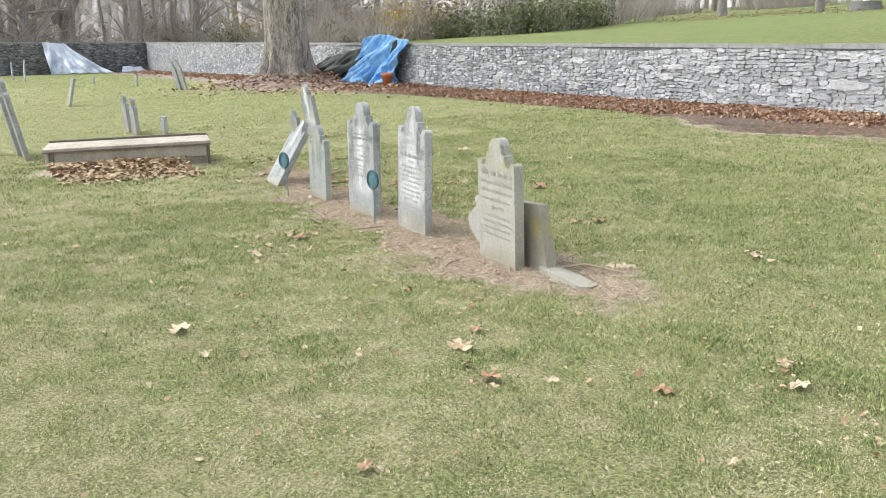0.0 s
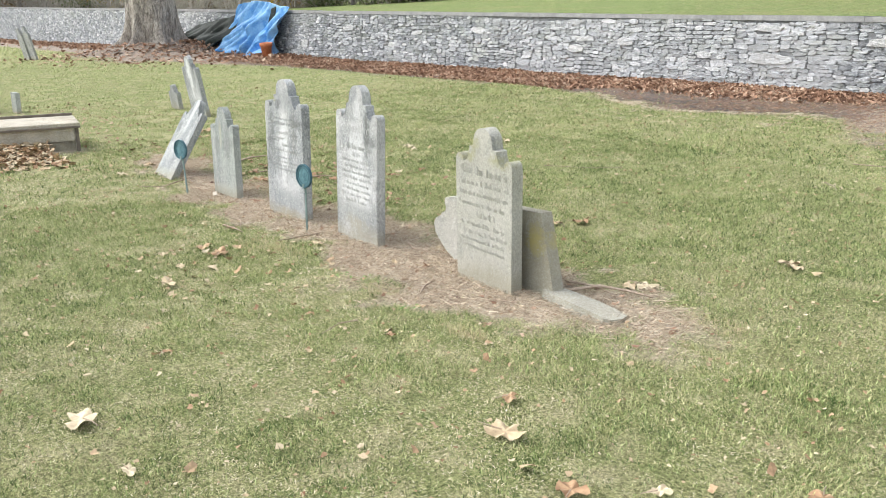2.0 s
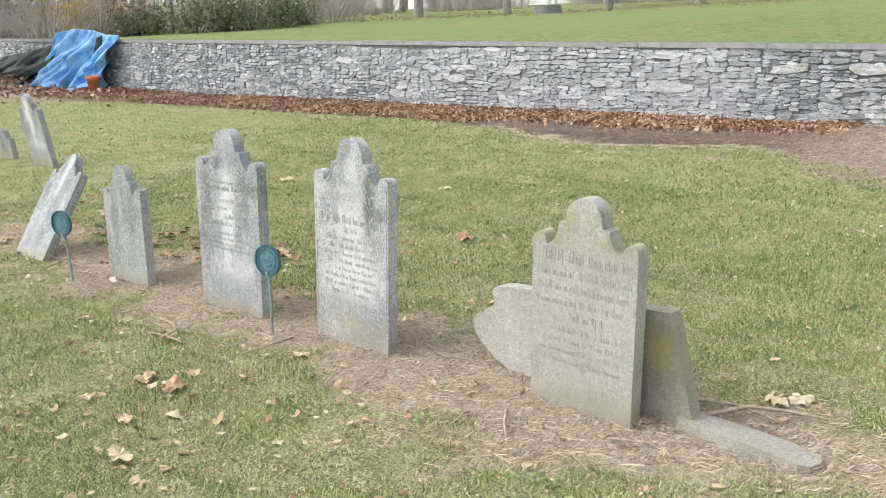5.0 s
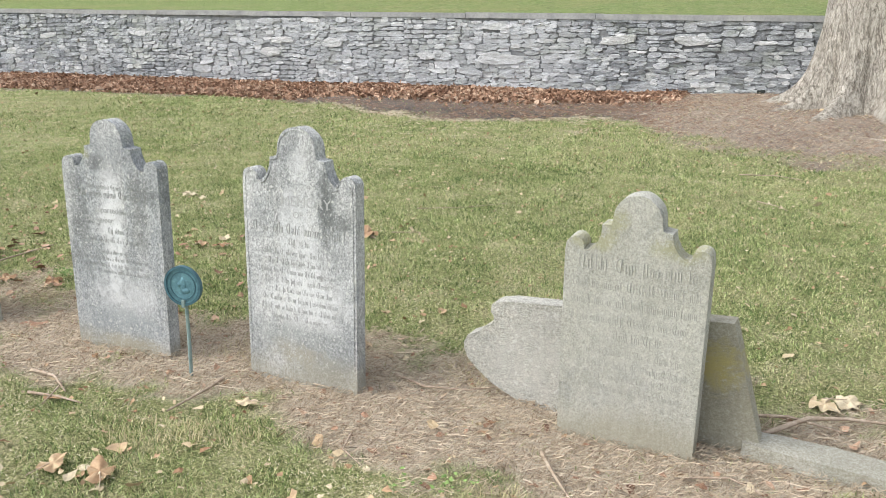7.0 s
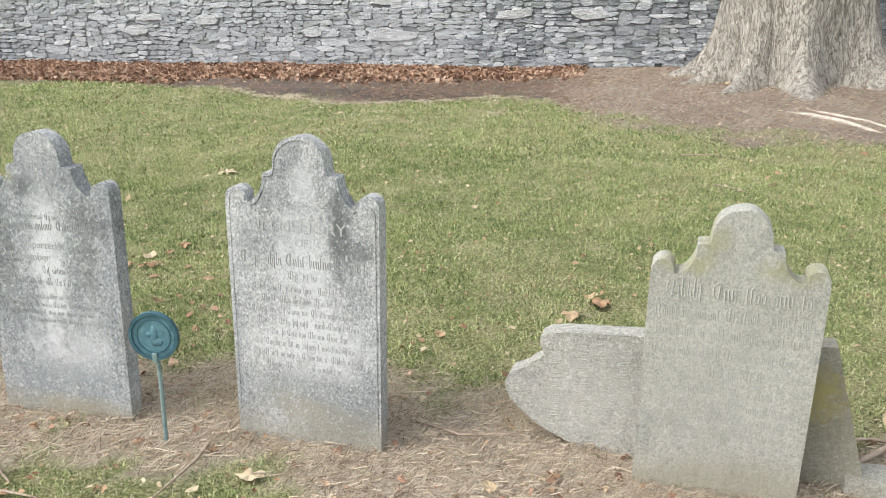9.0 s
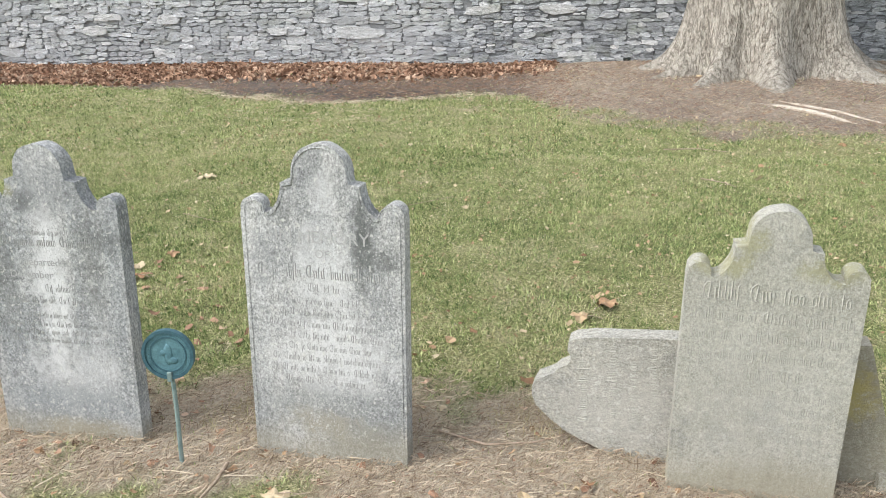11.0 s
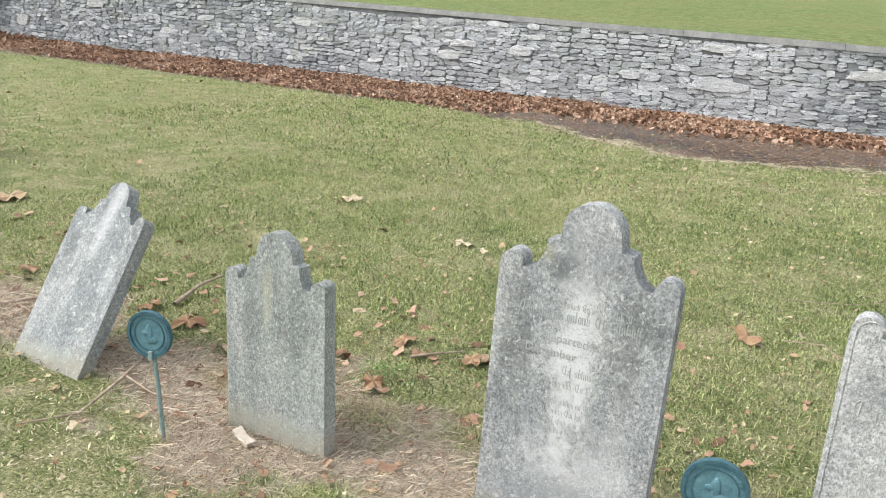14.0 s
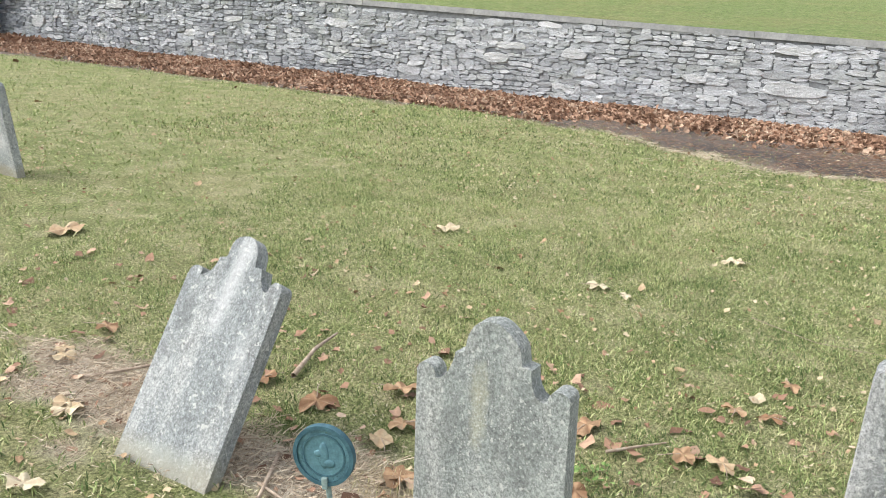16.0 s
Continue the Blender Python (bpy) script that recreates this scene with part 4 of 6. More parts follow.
# the other stones of the yard: x, y, width, height, back tilt, lean, material, label
OTHERS = [
    (-12.72, 4.98, 0.46, 0.82, 11, 1, "C", "tall streaked marble headstone leaning forward in the lawn"),
    (-13.75, 5.05, 0.30, 0.36, 8, 0, "H", "small dark headstone low in the lawn"),
    (-12.9, 0.84, 0.55, 1.10, 11, 0, "H", "tall dark headstone leaning forward beside the table tomb"),
    (-13.6, 0.80, 0.55, 1.05, 11, 0, "H", "dark headstone behind a leaning one"),
    (-16.3, 2.78, 0.42, 0.66, 4, 0, "H", "grey headstone standing in a close pair"),
    (-15.7, 2.80, 0.42, 0.64, 3, 0, "H", "pale headstone standing in a close pair"),
    (-15.3, 3.20, 0.28, 0.30, 0, 0, "D", "small square-topped grey footstone"),
    (-25.2, 2.82, 0.45, 0.74, -14, 0, "H", "thin headstone tilted back on the open lawn"),
    (-29.7, 7.0, 0.60, 1.02, 13, 0, "H", "grey headstone leaning forward near a grassy hump"),
    (-30.3, 6.95, 0.60, 0.98, 12, 0, "H", "dark headstone behind a leaning grey one"),
    (-35.4, 6.5, 0.30, 0.44, 0, 0, "H", "small dark marker stone far across the lawn"),
    (-52.5, 3.2, 0.60, 0.95, 0, 0, "H", "dark headstone near the end wall"),
    (-48.6, 3.5, 0.60, 1.08, -3, 0, "C", "pale headstone near the end wall"),
    (-40.5, 5.6, 0.35, 0.30, -6, 0, "D", "low grey marker in the far lawn"),
]
for x, y, w, h, back, lean, mk, lab in OTHERS:
    plain = "square" in lab or "marker" in lab or "thin" in lab
    out = [(w / 2, -0.25), (w / 2, h), (-w / 2, h), (-w / 2, -0.25)] if plain else baroque(w, h, 0.18, worn=0.8)
    headstone(pose(x, y, g(x, y), back, lean, 0), out, 0.062, M_STONE[mk], lab)

# ---------------------------------------------------------------- bronze grave markers on stakes
def grave_marker(m, height, lean, label):
    root = empty("grave_marker", m @ pose(0, 0, 0, 0, lean, 0), label, "grave marker", "bronze markers by the headstones")
    v, f = tube([(0, 0, -0.12), (0.003, 0, height * 0.5), (0, 0, height - 0.05)], [0.0075, 0.0075, 0.007], 8)
    mesh_np("stake", np.array(v), np.array(f), M_STAKE, root, True)
    def ring(r0, r1, y0, y1, n=40):
        bm = bmesh.new()
        loops = [(r1, y1), (r1, y0), (r0, y0), (r0, y0 + 0.004)]
        vs = [[bm.verts.new((r * math.cos(a), y, height + r * math.sin(a))) for a in (2 * math.pi * i / n for i in range(n))] for r, y in loops]
        for k in range(3):
            for i in range(n):
                bm.faces.new((vs[k][i], vs[k][(i + 1) % n], vs[k + 1][(i + 1) % n], vs[k + 1][i]))
        return bm
    bm = bmesh.new()
    bmesh.ops.create_cone(bm, cap_ends=True, segments=40, radius1=0.076, radius2=0.076, depth=0.008, matrix=pose(0, -0.008, height, 90, 0, 0))
    part("disc", bm, M_BRONZE, root)
    part("rim", ring(0.070, 0.080, -0.018, 0.0), M_BRONZE_DARK, root, "dark raised rim")
    part("inner_ring", ring(0.053, 0.057, -0.0145, -0.004), M_BRONZE_DARK, root)
    bm = bmesh.new()
    bmesh.ops.create_icosphere(bm, subdivisions=2, radius=1, matrix=Matrix.Translation((0.0, -0.012, height)) @ Matrix.Diagonal((0.014, 0.003, 0.036, 1)))
    bmesh.ops.create_icosphere(bm, subdivisions=2, radius=1, matrix=Matrix.Translation((0.012, -0.012, height - 0.02)) @ Matrix.Diagonal((0.018, 0.004, 0.012, 1)))
    bmesh.ops.create_icosphere(bm, subdivisions=2, radius=1, matrix=Matrix.Translation((-0.014, -0.012, height + 0.004)) @ Matrix.Diagonal((0.012, 0.004, 0.010, 1)))
    part("relief", bm, M_BRONZE, root, smooth=True)
    bm = bmesh.new()
    for i in range(30):
        a = 2 * math.pi * i / 30
        bmesh.ops.create_cube(bm, size=1, matrix=Matrix.Translation((0.0635 * math.cos(a), -0.0125, height + 0.0635 * math.sin(a))) @ Matrix.Rotation(-a, 4, "Y") @ Matrix.Diagonal((0.007, 0.002, 0.005, 1)))
    part("letter_ring", bm, M_BRONZE, root)
    bm = box_bm((-0.008, -0.022, height - 0.088), (0.008, 0.002, height - 0.056), 0.004)
    part("socket", bm, M_STAKE, root, "pale stake socket")
    return root


grave_marker(pose(-6.384, 3.0, -0.012, 0, 0, 8), 0.372, 0.5, "round blue-green bronze marker on a stake beside a marble headstone")
grave_marker(pose(-8.128, 2.867, 0.0, 0, 0, 14), 0.345, -6, "round blue-green bronze marker on a leaning stake before a headstone")

# ---------------------------------------------------------------- table tomb, tarps, pot
def table_tomb():
    root = empty("table_tomb", pose(-11.13, 1.9, -0.035, 1.1, 0, -11), "low sandstone table tomb, sunken and filled with dead leaves", "tomb")
    part("top_slab", box_bm((-0.78, -1.0, 0.275), (0.03, 0.98, 0.325), 0.012, 0.006, 3), M_TOMB, root, "pale worn top slab")
    part("side_panel", box_bm((-0.06, -0.93, 0.13), (-0.0, 0.92, 0.273), 0.01, 0.005, 3), M_TOMB, root)
    part("side_panel", box_bm((-0.72, -0.93, -0.05), (-0.66, 0.92, 0.273), 0.01, 0.005, 3), M_TOMB, root)
    part("end_block", box_bm((-0.6, 0.66, -0.1), (-0.065, 0.93, 0.272), 0.015, 0.006, 2), M_TOMB, root)
    part("end_panel", box_bm((-0.7, -0.985, -0.1), (0.0, -0.935, 0.273), 0.01, 0.004, 2), M_TOMB, root)
    part("edge_moulding", box_bm((0.032, -1.0, 0.272), (0.048, 0.98, 0.292), 0.004, 0.004, 3), M_SIDE, root, "dark lower moulding")
    part("edge_moulding", box_bm((-0.81, -0.99, 0.27), (-0.782, 0.97, 0.352), 0.006, 0.006, 3), M_SIDE, root, "dark raised back edge")
    part("corner_post", box_bm((-0.03, -0.925, -0.1), (0.025, -0.88, 0.272), 0.008), M_SIDE, root, "dark cracked corner post")
    part("corner_post", box_bm((-0.03, 0.925, -0.1), (0.02, 0.96, 0.272), 0.008), M_SIDE, root, "dark cracked corner post")
    return root


table_tomb()


def draped(name, top, bottom, nu, nv, fold, mat, label, seed, category="tarp"):
    """A sheet hung from a top line to a bottom line, with folds and a turned hem."""
    (ax, ay, az), (bx, by, bz) = top
    (cx, cy, cz), (dx, dy, dz) = bottom
    u, v = np.meshgrid(np.linspace(0, 1, nu), np.linspace(0, 1, nv))
    tx, ty, tz = ax + (bx - ax) * u, ay + (by - ay) * u, az + (bz - az) * u
    lx, ly, lz = cx + (dx - cx) * u, cy + (dy - cy) * u, cz + (dz - cz) * u
    s = v ** 1.15
    x, y, z = tx + (lx - tx) * v, ty + (ly - ty) * s, tz + (lz - tz) * v ** 0.9
    folds = (fbm(u * 7 + v * 2.2, v * 1.6, seed) - 0.5) + 0.5 * (vnoise(u * 18 + 4 * v, v * 3, seed + 3) - 0.5)
    grow = fold * (0.25 + v)
    nrm = np.array([-(by - ay) , (bx - ax)]) / max(math.hypot(bx - ax, by - ay), 1e-6)
    sgn = -1 if ((cx - ax) * nrm[0] + (cy - ay) * nrm[1]) < 0 else 1
    x, y = x + sgn * nrm[0] * folds * grow, y + sgn * nrm[1] * folds * grow
    z = z + 0.10 * folds * (0.2 + v) + 0.06 * (vnoise(u * 5, v * 0 + 0.5, seed + 5) - 0.5) * (1 - v)
    z = z + (0.14 * np.sin(np.pi * np.clip(u * 1.3, 0, 1)) * (1 - v) ** 0.5 if name == "blue_tarp" else 0)
    z = np.maximum(z, land(x, y) + 0.02)
    i = np.arange(nu * nv).reshape(nv, nu)
    q = np.stack([i[:-1, :-1], i[:-1, 1:], i[1:, 1:], i[1:, :-1]], -1).reshape(-1, 4)
    ob = mesh_np(name, np.stack([x, y, z], -1).reshape(-1, 3), q, mat, None, True)
    sol = ob.modifiers.new("thickness", "SOLIDIFY")
    sol.thickness = 0.012
    return tagged(ob, label, category)


draped("blue_tarp", ((-26.2, 12.16, 1.80), (-23.15, 12.14, 1.72)), ((-27.0, 11.55, 0.42), (-23.8, 11.6, 0.31)), 90, 60, 0.85, M_BLUE_SHEEN, "crumpled bright blue tarp draped over the stone wall", 51)
draped("black_tarp", ((-29.5, 12.05, 1.15), (-26.0, 12.10, 1.55)), ((-30.2, 11.2, 0.5), (-26.4, 11.3, 0.45)), 40, 24, 0.6, M_BLACK, "bunched black tarp beside the blue tarp at the wall", 57)
draped("black_tarp", ((-24.2, 12.12, 1.70), (-23.95, 12.15, 1.72)), ((-24.65, 11.95, 0.36), (-24.35, 12.02, 0.36)), 10, 30, 0.10, M_BLACK, "dark hanging edge of tarp over the wall", 59)
draped("white_tarp", ((-61.8, 5.7, 2.06), (-61.8, 7.1, 1.96)), ((-60.3, 5.9, 0.05), (-59.6, 9.6, 0.15)), 50, 40, 0.7, M_WHITE, "pale plastic tarp hung over the dark end wall", 61)
draped("white_tarp", ((-61.2, 10.4, 0.5), (-61.2, 11.6, 0.45)), ((-60.5, 10.2, 0.15), (-60.5, 11.9, 0.15)), 20, 12, 0.4, M_WHITE, "crumpled scrap of pale plastic at the wall foot", 63)


def flower_pot():
    x, y = -23.55, 11.58
    bm = bmesh.new()
    prof = [(0.0, 0.02), (0.15, 0.0), (0.16, 0.0), (0.215, 0.36), (0.245, 0.36), (0.25, 0.45), (0.225, 0.45), (0.205, 0.40), (0.0, 0.36)]
    n = 28
    vs = [[bm.verts.new((r * math.cos(2 * math.pi * i / n), r * math.sin(2 * math.pi * i / n), z)) for i in range(n)] for r, z in prof]
    for k in range(len(prof) - 1):
        for i in range(n):
            bm.faces.new((vs[k][i], vs[k][(i + 1) % n], vs[k + 1][(i + 1) % n], vs[k + 1][i]))
    bmesh.ops.remove_doubles(bm, verts=bm.verts, dist=0.0005)
    ob = part("flower_pot", bm, M_TERRA, None, "", True)
    ob.matrix_basis = pose(x, y, g(x, y) - 0.01, 4, 3, 0) @ Matrix.Diagonal((0.72, 0.72, 0.95, 1))
    return tagged(ob, "orange terracotta flower pot at the foot of a blue tarp", "pot")


flower_pot()

# ---------------------------------------------------------------- trees
def flared_trunk(name, base, r_top, r_breast, r_foot, height, mat, parent, seed, lobes=9, turns=220, levels=90, low=-0.4, lean=(0, 0)):
    """A broad trunk with buttresses that run out into roots, and furrowed bark."""
    a = np.linspace(0, 2 * np.pi, turns, endpoint=False)
    z = low + (height - low) * np.linspace(0, 1, levels) ** 1.9
    A, Z = np.meshgrid(a, z)
    body = r_top + (r_breast - r_top) * np.exp(-np.clip(Z, 0, None) / (0.35 * height))
    flare = (r_foot - r_breast) * (0.65 * np.exp(-np.clip(Z + 0.02, 0, None) / 0.13) + 0.35 * np.exp(-np.clip(Z, 0, None) / 0.5))
    lob = 0.5 + 0.5 * np.cos(lobes * A + 1.4 * np.sin(2 * A + seed))
    lob = lob ** 1.4 * (0.55 + 0.9 * vnoise(A * 1.6, A * 0 + seed, 3))
    R = body + flare * (0.25 + 1.25 * lob) - 0.12 * body * (1 - lob) * np.exp(-np.clip(Z, 0, None) / 0.9)
    bark = (vnoise(A * 22, Z * 3.2, seed) - 0.5) + 0.6 * (vnoise(A * 46, Z * 7.5, seed + 2) - 0.5)
    R = R * (1 + 0.022 * bark) + 0.02 * (fbm(A * 3, Z * 0.8, seed + 4) - 0.5)
    t = np.clip(Z, 0, None) / height
    X, Y = R * np.cos(A) + lean[0] * t, R * np.sin(A) + lean[1] * t
    i = np.arange(turns * levels).reshape(levels, turns)
    n = np.roll(i, -1, 1)
    q = np.stack([i[:-1], n[:-1], n[1:], i[1:]], -1).reshape(-1, 4)
    return mesh_np(name, np.stack([X, Y, Z], -1).reshape(-1, 3), q, mat, parent, True)


def branching(r, start, direction, length, radius, depth, out, spread=0.6, sides=5, up=0.25):
    """Recursive limbs: each bends, tapers and forks."""
    d, p = Vector(direction).normalized(), Vector(start)
    pts, rad = [p.copy()], [radius]
    n = 4 if depth > 1 else 3
    for k in range(n):
        d = (d + Vector((r.normal(0, 0.16), r.normal(0, 0.16), r.normal(up * 0.25, 0.10)))).normalized()
        p = p + d * (length / n)
        pts.append(p.copy())
        rad.append(radius * (1 - 0.62 * (k + 1) / n))
    out.append(tube(pts, rad, sides))
    if depth > 0:
        for k in range(int(r.integers(3, 5))):
            i = int(r.integers(1, n + 1))
            side = Vector((r.normal(0, 1), r.normal(0, 1), r.normal(up, 0.5))).normalized()
            nd = (d + side * spread * r.uniform(0.8, 1.6)).normalized()
            branching(r, pts[i], nd, length * r.uniform(0.5, 0.75), rad[i] * 0.62, depth - 1, out, spread, max(3, sides - 1), up)


def limbs(parent, starts, mat, seed, depth=3):
    r = np.random.default_rng(seed)
    for p, d, ln, rad in starts:
        out = []
        branching(r, p, d, ln, rad, depth, out, 0.55, 7)
        v, f = joined(out)
        mesh_np("limb", v, f, mat, parent, True)


near_tree = empty("tree", pose(TREE_NEAR[0], TREE_NEAR[1], g(*TREE_NEAR) - 0.08), "huge old maple with furrowed tan-grey bark and flared roots", "tree")
flared_trunk("trunk", None, 0.68, 0.79, 1.34, 6.0, M_BARK_NEAR, near_tree, 5.0)
limbs(near_tree, [((0.3, 0.1, 5.6), (0.6, 0.2, 1), 5.0, 0.42), ((-0.3, 0.1, 5.6), (-0.6, 0.3, 1), 5.2, 0.42), ((0.0, -0.3, 5.7), (0.1, -0.6, 1.1), 4.8, 0.38), ((0, 0.2, 5.8), (0, 0.5, 1.2), 5.0, 0.38)], M_BARK_NEAR, 61)
far_tree = empty("tree", pose(TREE_FAR[0], TREE_FAR[1], g(*TREE_FAR) - 0.35), "dark-barked shade tree on a mound before the wall", "tree")
flared_trunk("trunk", None, 0.60, 0.80, 1.45, 7.0, M_BARK_FAR, far_tree, 9.0, 7, 120, 60, lean=(0.2, -0.25))
limbs(far_tree, [((0.4, -0.2, 6.6), (0.6, 0.2, 1), 5.0, 0.38), ((-0.1, -0.2, 6.6), (-0.6, 0.3, 1), 5.2, 0.38), ((0.2, -0.5, 6.7), (0.1, -0.6, 1.1), 4.8, 0.34)], M_BARK_FAR, 62)


def wood_tree(seed, height, r0):
    r = np.random.default_rng(seed)
    root = new("tree")
    pts, rad, p = [], [], Vector((0, 0, -0.6))
    n = 7
    for k in range(n + 1):
        pts.append(p.copy())
        rad.append(r0 * (1.25 if k == 0 else 1) * (1 - 0.75 * k / n))
        p = p + Vector((r.normal(0, 0.05 * height / n), r.normal(0, 0.05 * height / n), height / n))
    mesh_np("trunk", *map(np.array, tube(pts, rad, 9)), M_BARK_HAZED, root, True)
    out = []
    for k in range(15):
        i = int(r.integers(1, n + 1)) if k > 4 else 1 + k % 2
        a = r.uniform(0, 2 * math.pi)
        d = (math.cos(a), math.sin(a), r.uniform(0.15, 0.9))
        branching(r, pts[i] + Vector((0, 0, r.uniform(-0.5, 0.5))), d, height * r.uniform(0.16, 0.30), max(rad[i] * 0.38, 0.035), 2, out, 0.7, 4, 0.2)
    v, f = joined(out)
    mesh_np("crown", v, f, M_TWIGS_HAZED, root, True)
    return tagged(root, "bare grey woodland tree beyond the stone wall", "tree", "bare trees of the wood")


def bush(seed, size, leaf_mat, leaves, label, stems=46, leaf=0.10):
    """A thicket of arching stems, with small leaves where it still has any."""
    r = np.random.default_rng(seed)
    root = new("bush")
    out = []
    for k in range(stems):
        a, rr = r.uniform(0, 2 * math.pi), size * 0.5 * math.sqrt(r.random())
        branching(r, (rr * math.cos(a), rr * math.sin(a), -0.3), (0.5 * math.cos(a) + r.normal(0, 0.3), 0.5 * math.sin(a) + r.normal(0, 0.3), 1.4),
                  size * r.uniform(0.5, 1.0), 0.022 * size ** 0.5, 1, out, 0.7, 3, 0.1)
    v, f = joined(out)
    mesh_np("stem_tangle", v, f, M_TWIGS_HAZED, root, True)
    if leaves:
        k = r.integers(0, len(v), leaves)
        c = v[k] + r.normal(0, 0.14 * size ** 0.5, (leaves, 3))
        c = c[c[:, 2] > 0.02]
        leaf_cards("foliage", c, leaf * r.uniform(0.6, 1.3, len(c)), leaf_mat, root, r)
    return tagged(root, label, "bush")


def leaf_cards(name, centres, size, mat, parent, r, flat=False, kind="stuff", label=""):
    """Many small curled leaves, each a lobed fan, as one mesh."""
    n = len(centres)
    k = 7
    a = np.linspace(0, 2 * np.pi, k, endpoint=False)
    rad = np.array([1.0, 0.55, 0.85, 0.6, 0.75, 0.6, 0.9])[None, :] * r.uniform(0.7, 1.15, (n, k))
    lx, ly = rad * np.cos(a) * 0.62, rad * np.sin(a) * 0.5
    curl = r.uniform(-0.6, 0.9, (n, 1))
    lz = curl * (lx ** 2 + 0.6 * ly ** 2) + r.normal(0, 0.06, (n, k))
    pts = np.stack([lx, ly, lz], -1)
    pts = np.concatenate([pts, np.zeros((n, 1, 3))], 1) * np.asarray(size).reshape(-1, 1, 1)
    yaw = r.uniform(0, 2 * np.pi, n)
    tilt = r.normal(0, 0.28 if flat else 1.0, n)
    roll = r.normal(0, 0.28 if flat else 1.0, n)
    def rot(ax, t):
        c, s_, o, e = np.cos(t), np.sin(t), np.zeros(n), np.ones(n)
        if ax == 0:
            m = [[e, o, o], [o, c, -s_], [o, s_, c]]
        elif ax == 1:
            m = [[c, o, s_], [o, e, o], [-s_, o, c]]
        else:
            m = [[c, -s_, o], [s_, c, o], [o, o, e]]
        return np.moveaxis(np.array(m), 2, 0)
    M = rot(2, yaw) @ rot(0, tilt) @ rot(1, roll)
    pts = np.einsum("nij,nkj->nki", M, pts) + centres[:, None, :]
    base = (np.arange(n) * (k + 1))[:, None]
    i = np.arange(k)[None, :]
    tri = np.stack([base + i, base + (i + 1) % k, base + k + 0 * i], -1).reshape(-1, 3)
    tone = np.repeat(np.clip(r.beta(1.5, 1.5, n) + 0.35 * (vnoise(centres[:, 0] * 2.3, centres[:, 1] * 2.3, 61) - 0.5), 0, 1), k + 1)
    ob = mesh_np(name, pts.reshape(-1, 3), tri, mat, parent, False, {"tone": tone})
    return tagged(ob, label, kind=kind)


def polar(deg, dist, ox=-1.0, oy=0.2):
    return ox + dist * math.cos(radians(deg)), oy + dist * math.sin(radians(deg))


wood_rng = np.random.default_rng(77)
kinds = [wood_tree(200 + i, hgt, r0) for i, (hgt, r0) in enumerate([(15, 0.24), (17, 0.30), (13, 0.17), (16, 0.36), (12, 0.13)])]
placed = 0
for k in range(95):
    deg, dist = wood_rng.uniform(138, 186), wood_rng.uniform(56, 112)
    if deg > 158:
        dist = max(dist, 72)
    if deg < 143:
        dist = max(dist, 80)
    x, y = polar(deg, dist)
    m = pose(x, y, g(x, y) - 0.1, wood_rng.normal(0, 3), wood_rng.normal(0, 3), wood_rng.uniform(0, 360))
    src = kinds[int(wood_rng.integers(len(kinds)))]
    if placed < len(kinds):
        src = kinds[placed]
        src.matrix_basis = m
    else:
        copy_thing(src, m)
    placed += 1
# row of trunks along the top of the field, and the far thin wood behind it
for deg, dist, kind in [(131.6, 70, 3), (125.9, 70, 1), (119.6, 70, 3), (114.0, 70, 3), (108.3, 70, 1), (103.0, 71, 3), (138.5, 66, 3), (97.0, 72, 1)]:
    x, y = polar(deg, dist, -1.95, 0.3)
    copy_thing(kinds[kind], pose(x, y, g(x, y), 0, 0, 57 * kind + deg))
for k in range(60):
    deg, dist = wood_rng.uniform(96, 140), wood_rng.uniform(100, 150)
    x, y = polar(deg, dist)
    copy_thing(kinds[int(wood_rng.integers(len(kinds)))], pose(x, y, g(x, y), 0, wood_rng.normal(0, 2), wood_rng.uniform(0, 360)))
# forked tree beyond the end wall
fork = empty("tree", pose(-75.5, 8.4, -0.2), "dark forked tree beyond the end wall", "tree")
limbs(fork, [((0, 0, -0.3), (0.02, 0.0, 1), 4.6, 0.66), ((0, -0.1, 3.9), (0.1, -0.30, 1), 9.0, 0.42), ((0.05, 0.2, 4.0), (0.0, 0.55, 1), 9.0, 0.40)], M_BARK_HAZED, 64, 2)

bare = [bush(300 + i, s, None, 0, "tangle of bare grey-brown brush beyond the wall", 40) for i, s in enumerate((3.2, 2.6, 3.8))]
green = [bush(310 + i, s, M_BRUSH, 1700, "dense green brush at the edge of the wood", 40, 0.20) for i, s in enumerate((2.3, 1.9))]
yellow = bush(320, 2.6, M_YELLOW, 900, "bush with bright yellow autumn leaves", 26, 0.20)
rust = bush(321, 3.2, M_RUST, 1300, "bush with rust-brown leaves at the wood's edge", 34, 0.20)


def plant(src, deg, dist, first):
    x, y = polar(deg, dist)
    m = pose(x, y, g(x, y) - 0.05, 0, 0, 37 * deg)
    if first:
        src.matrix_basis = m
        return src
    return copy_thing(src, m)


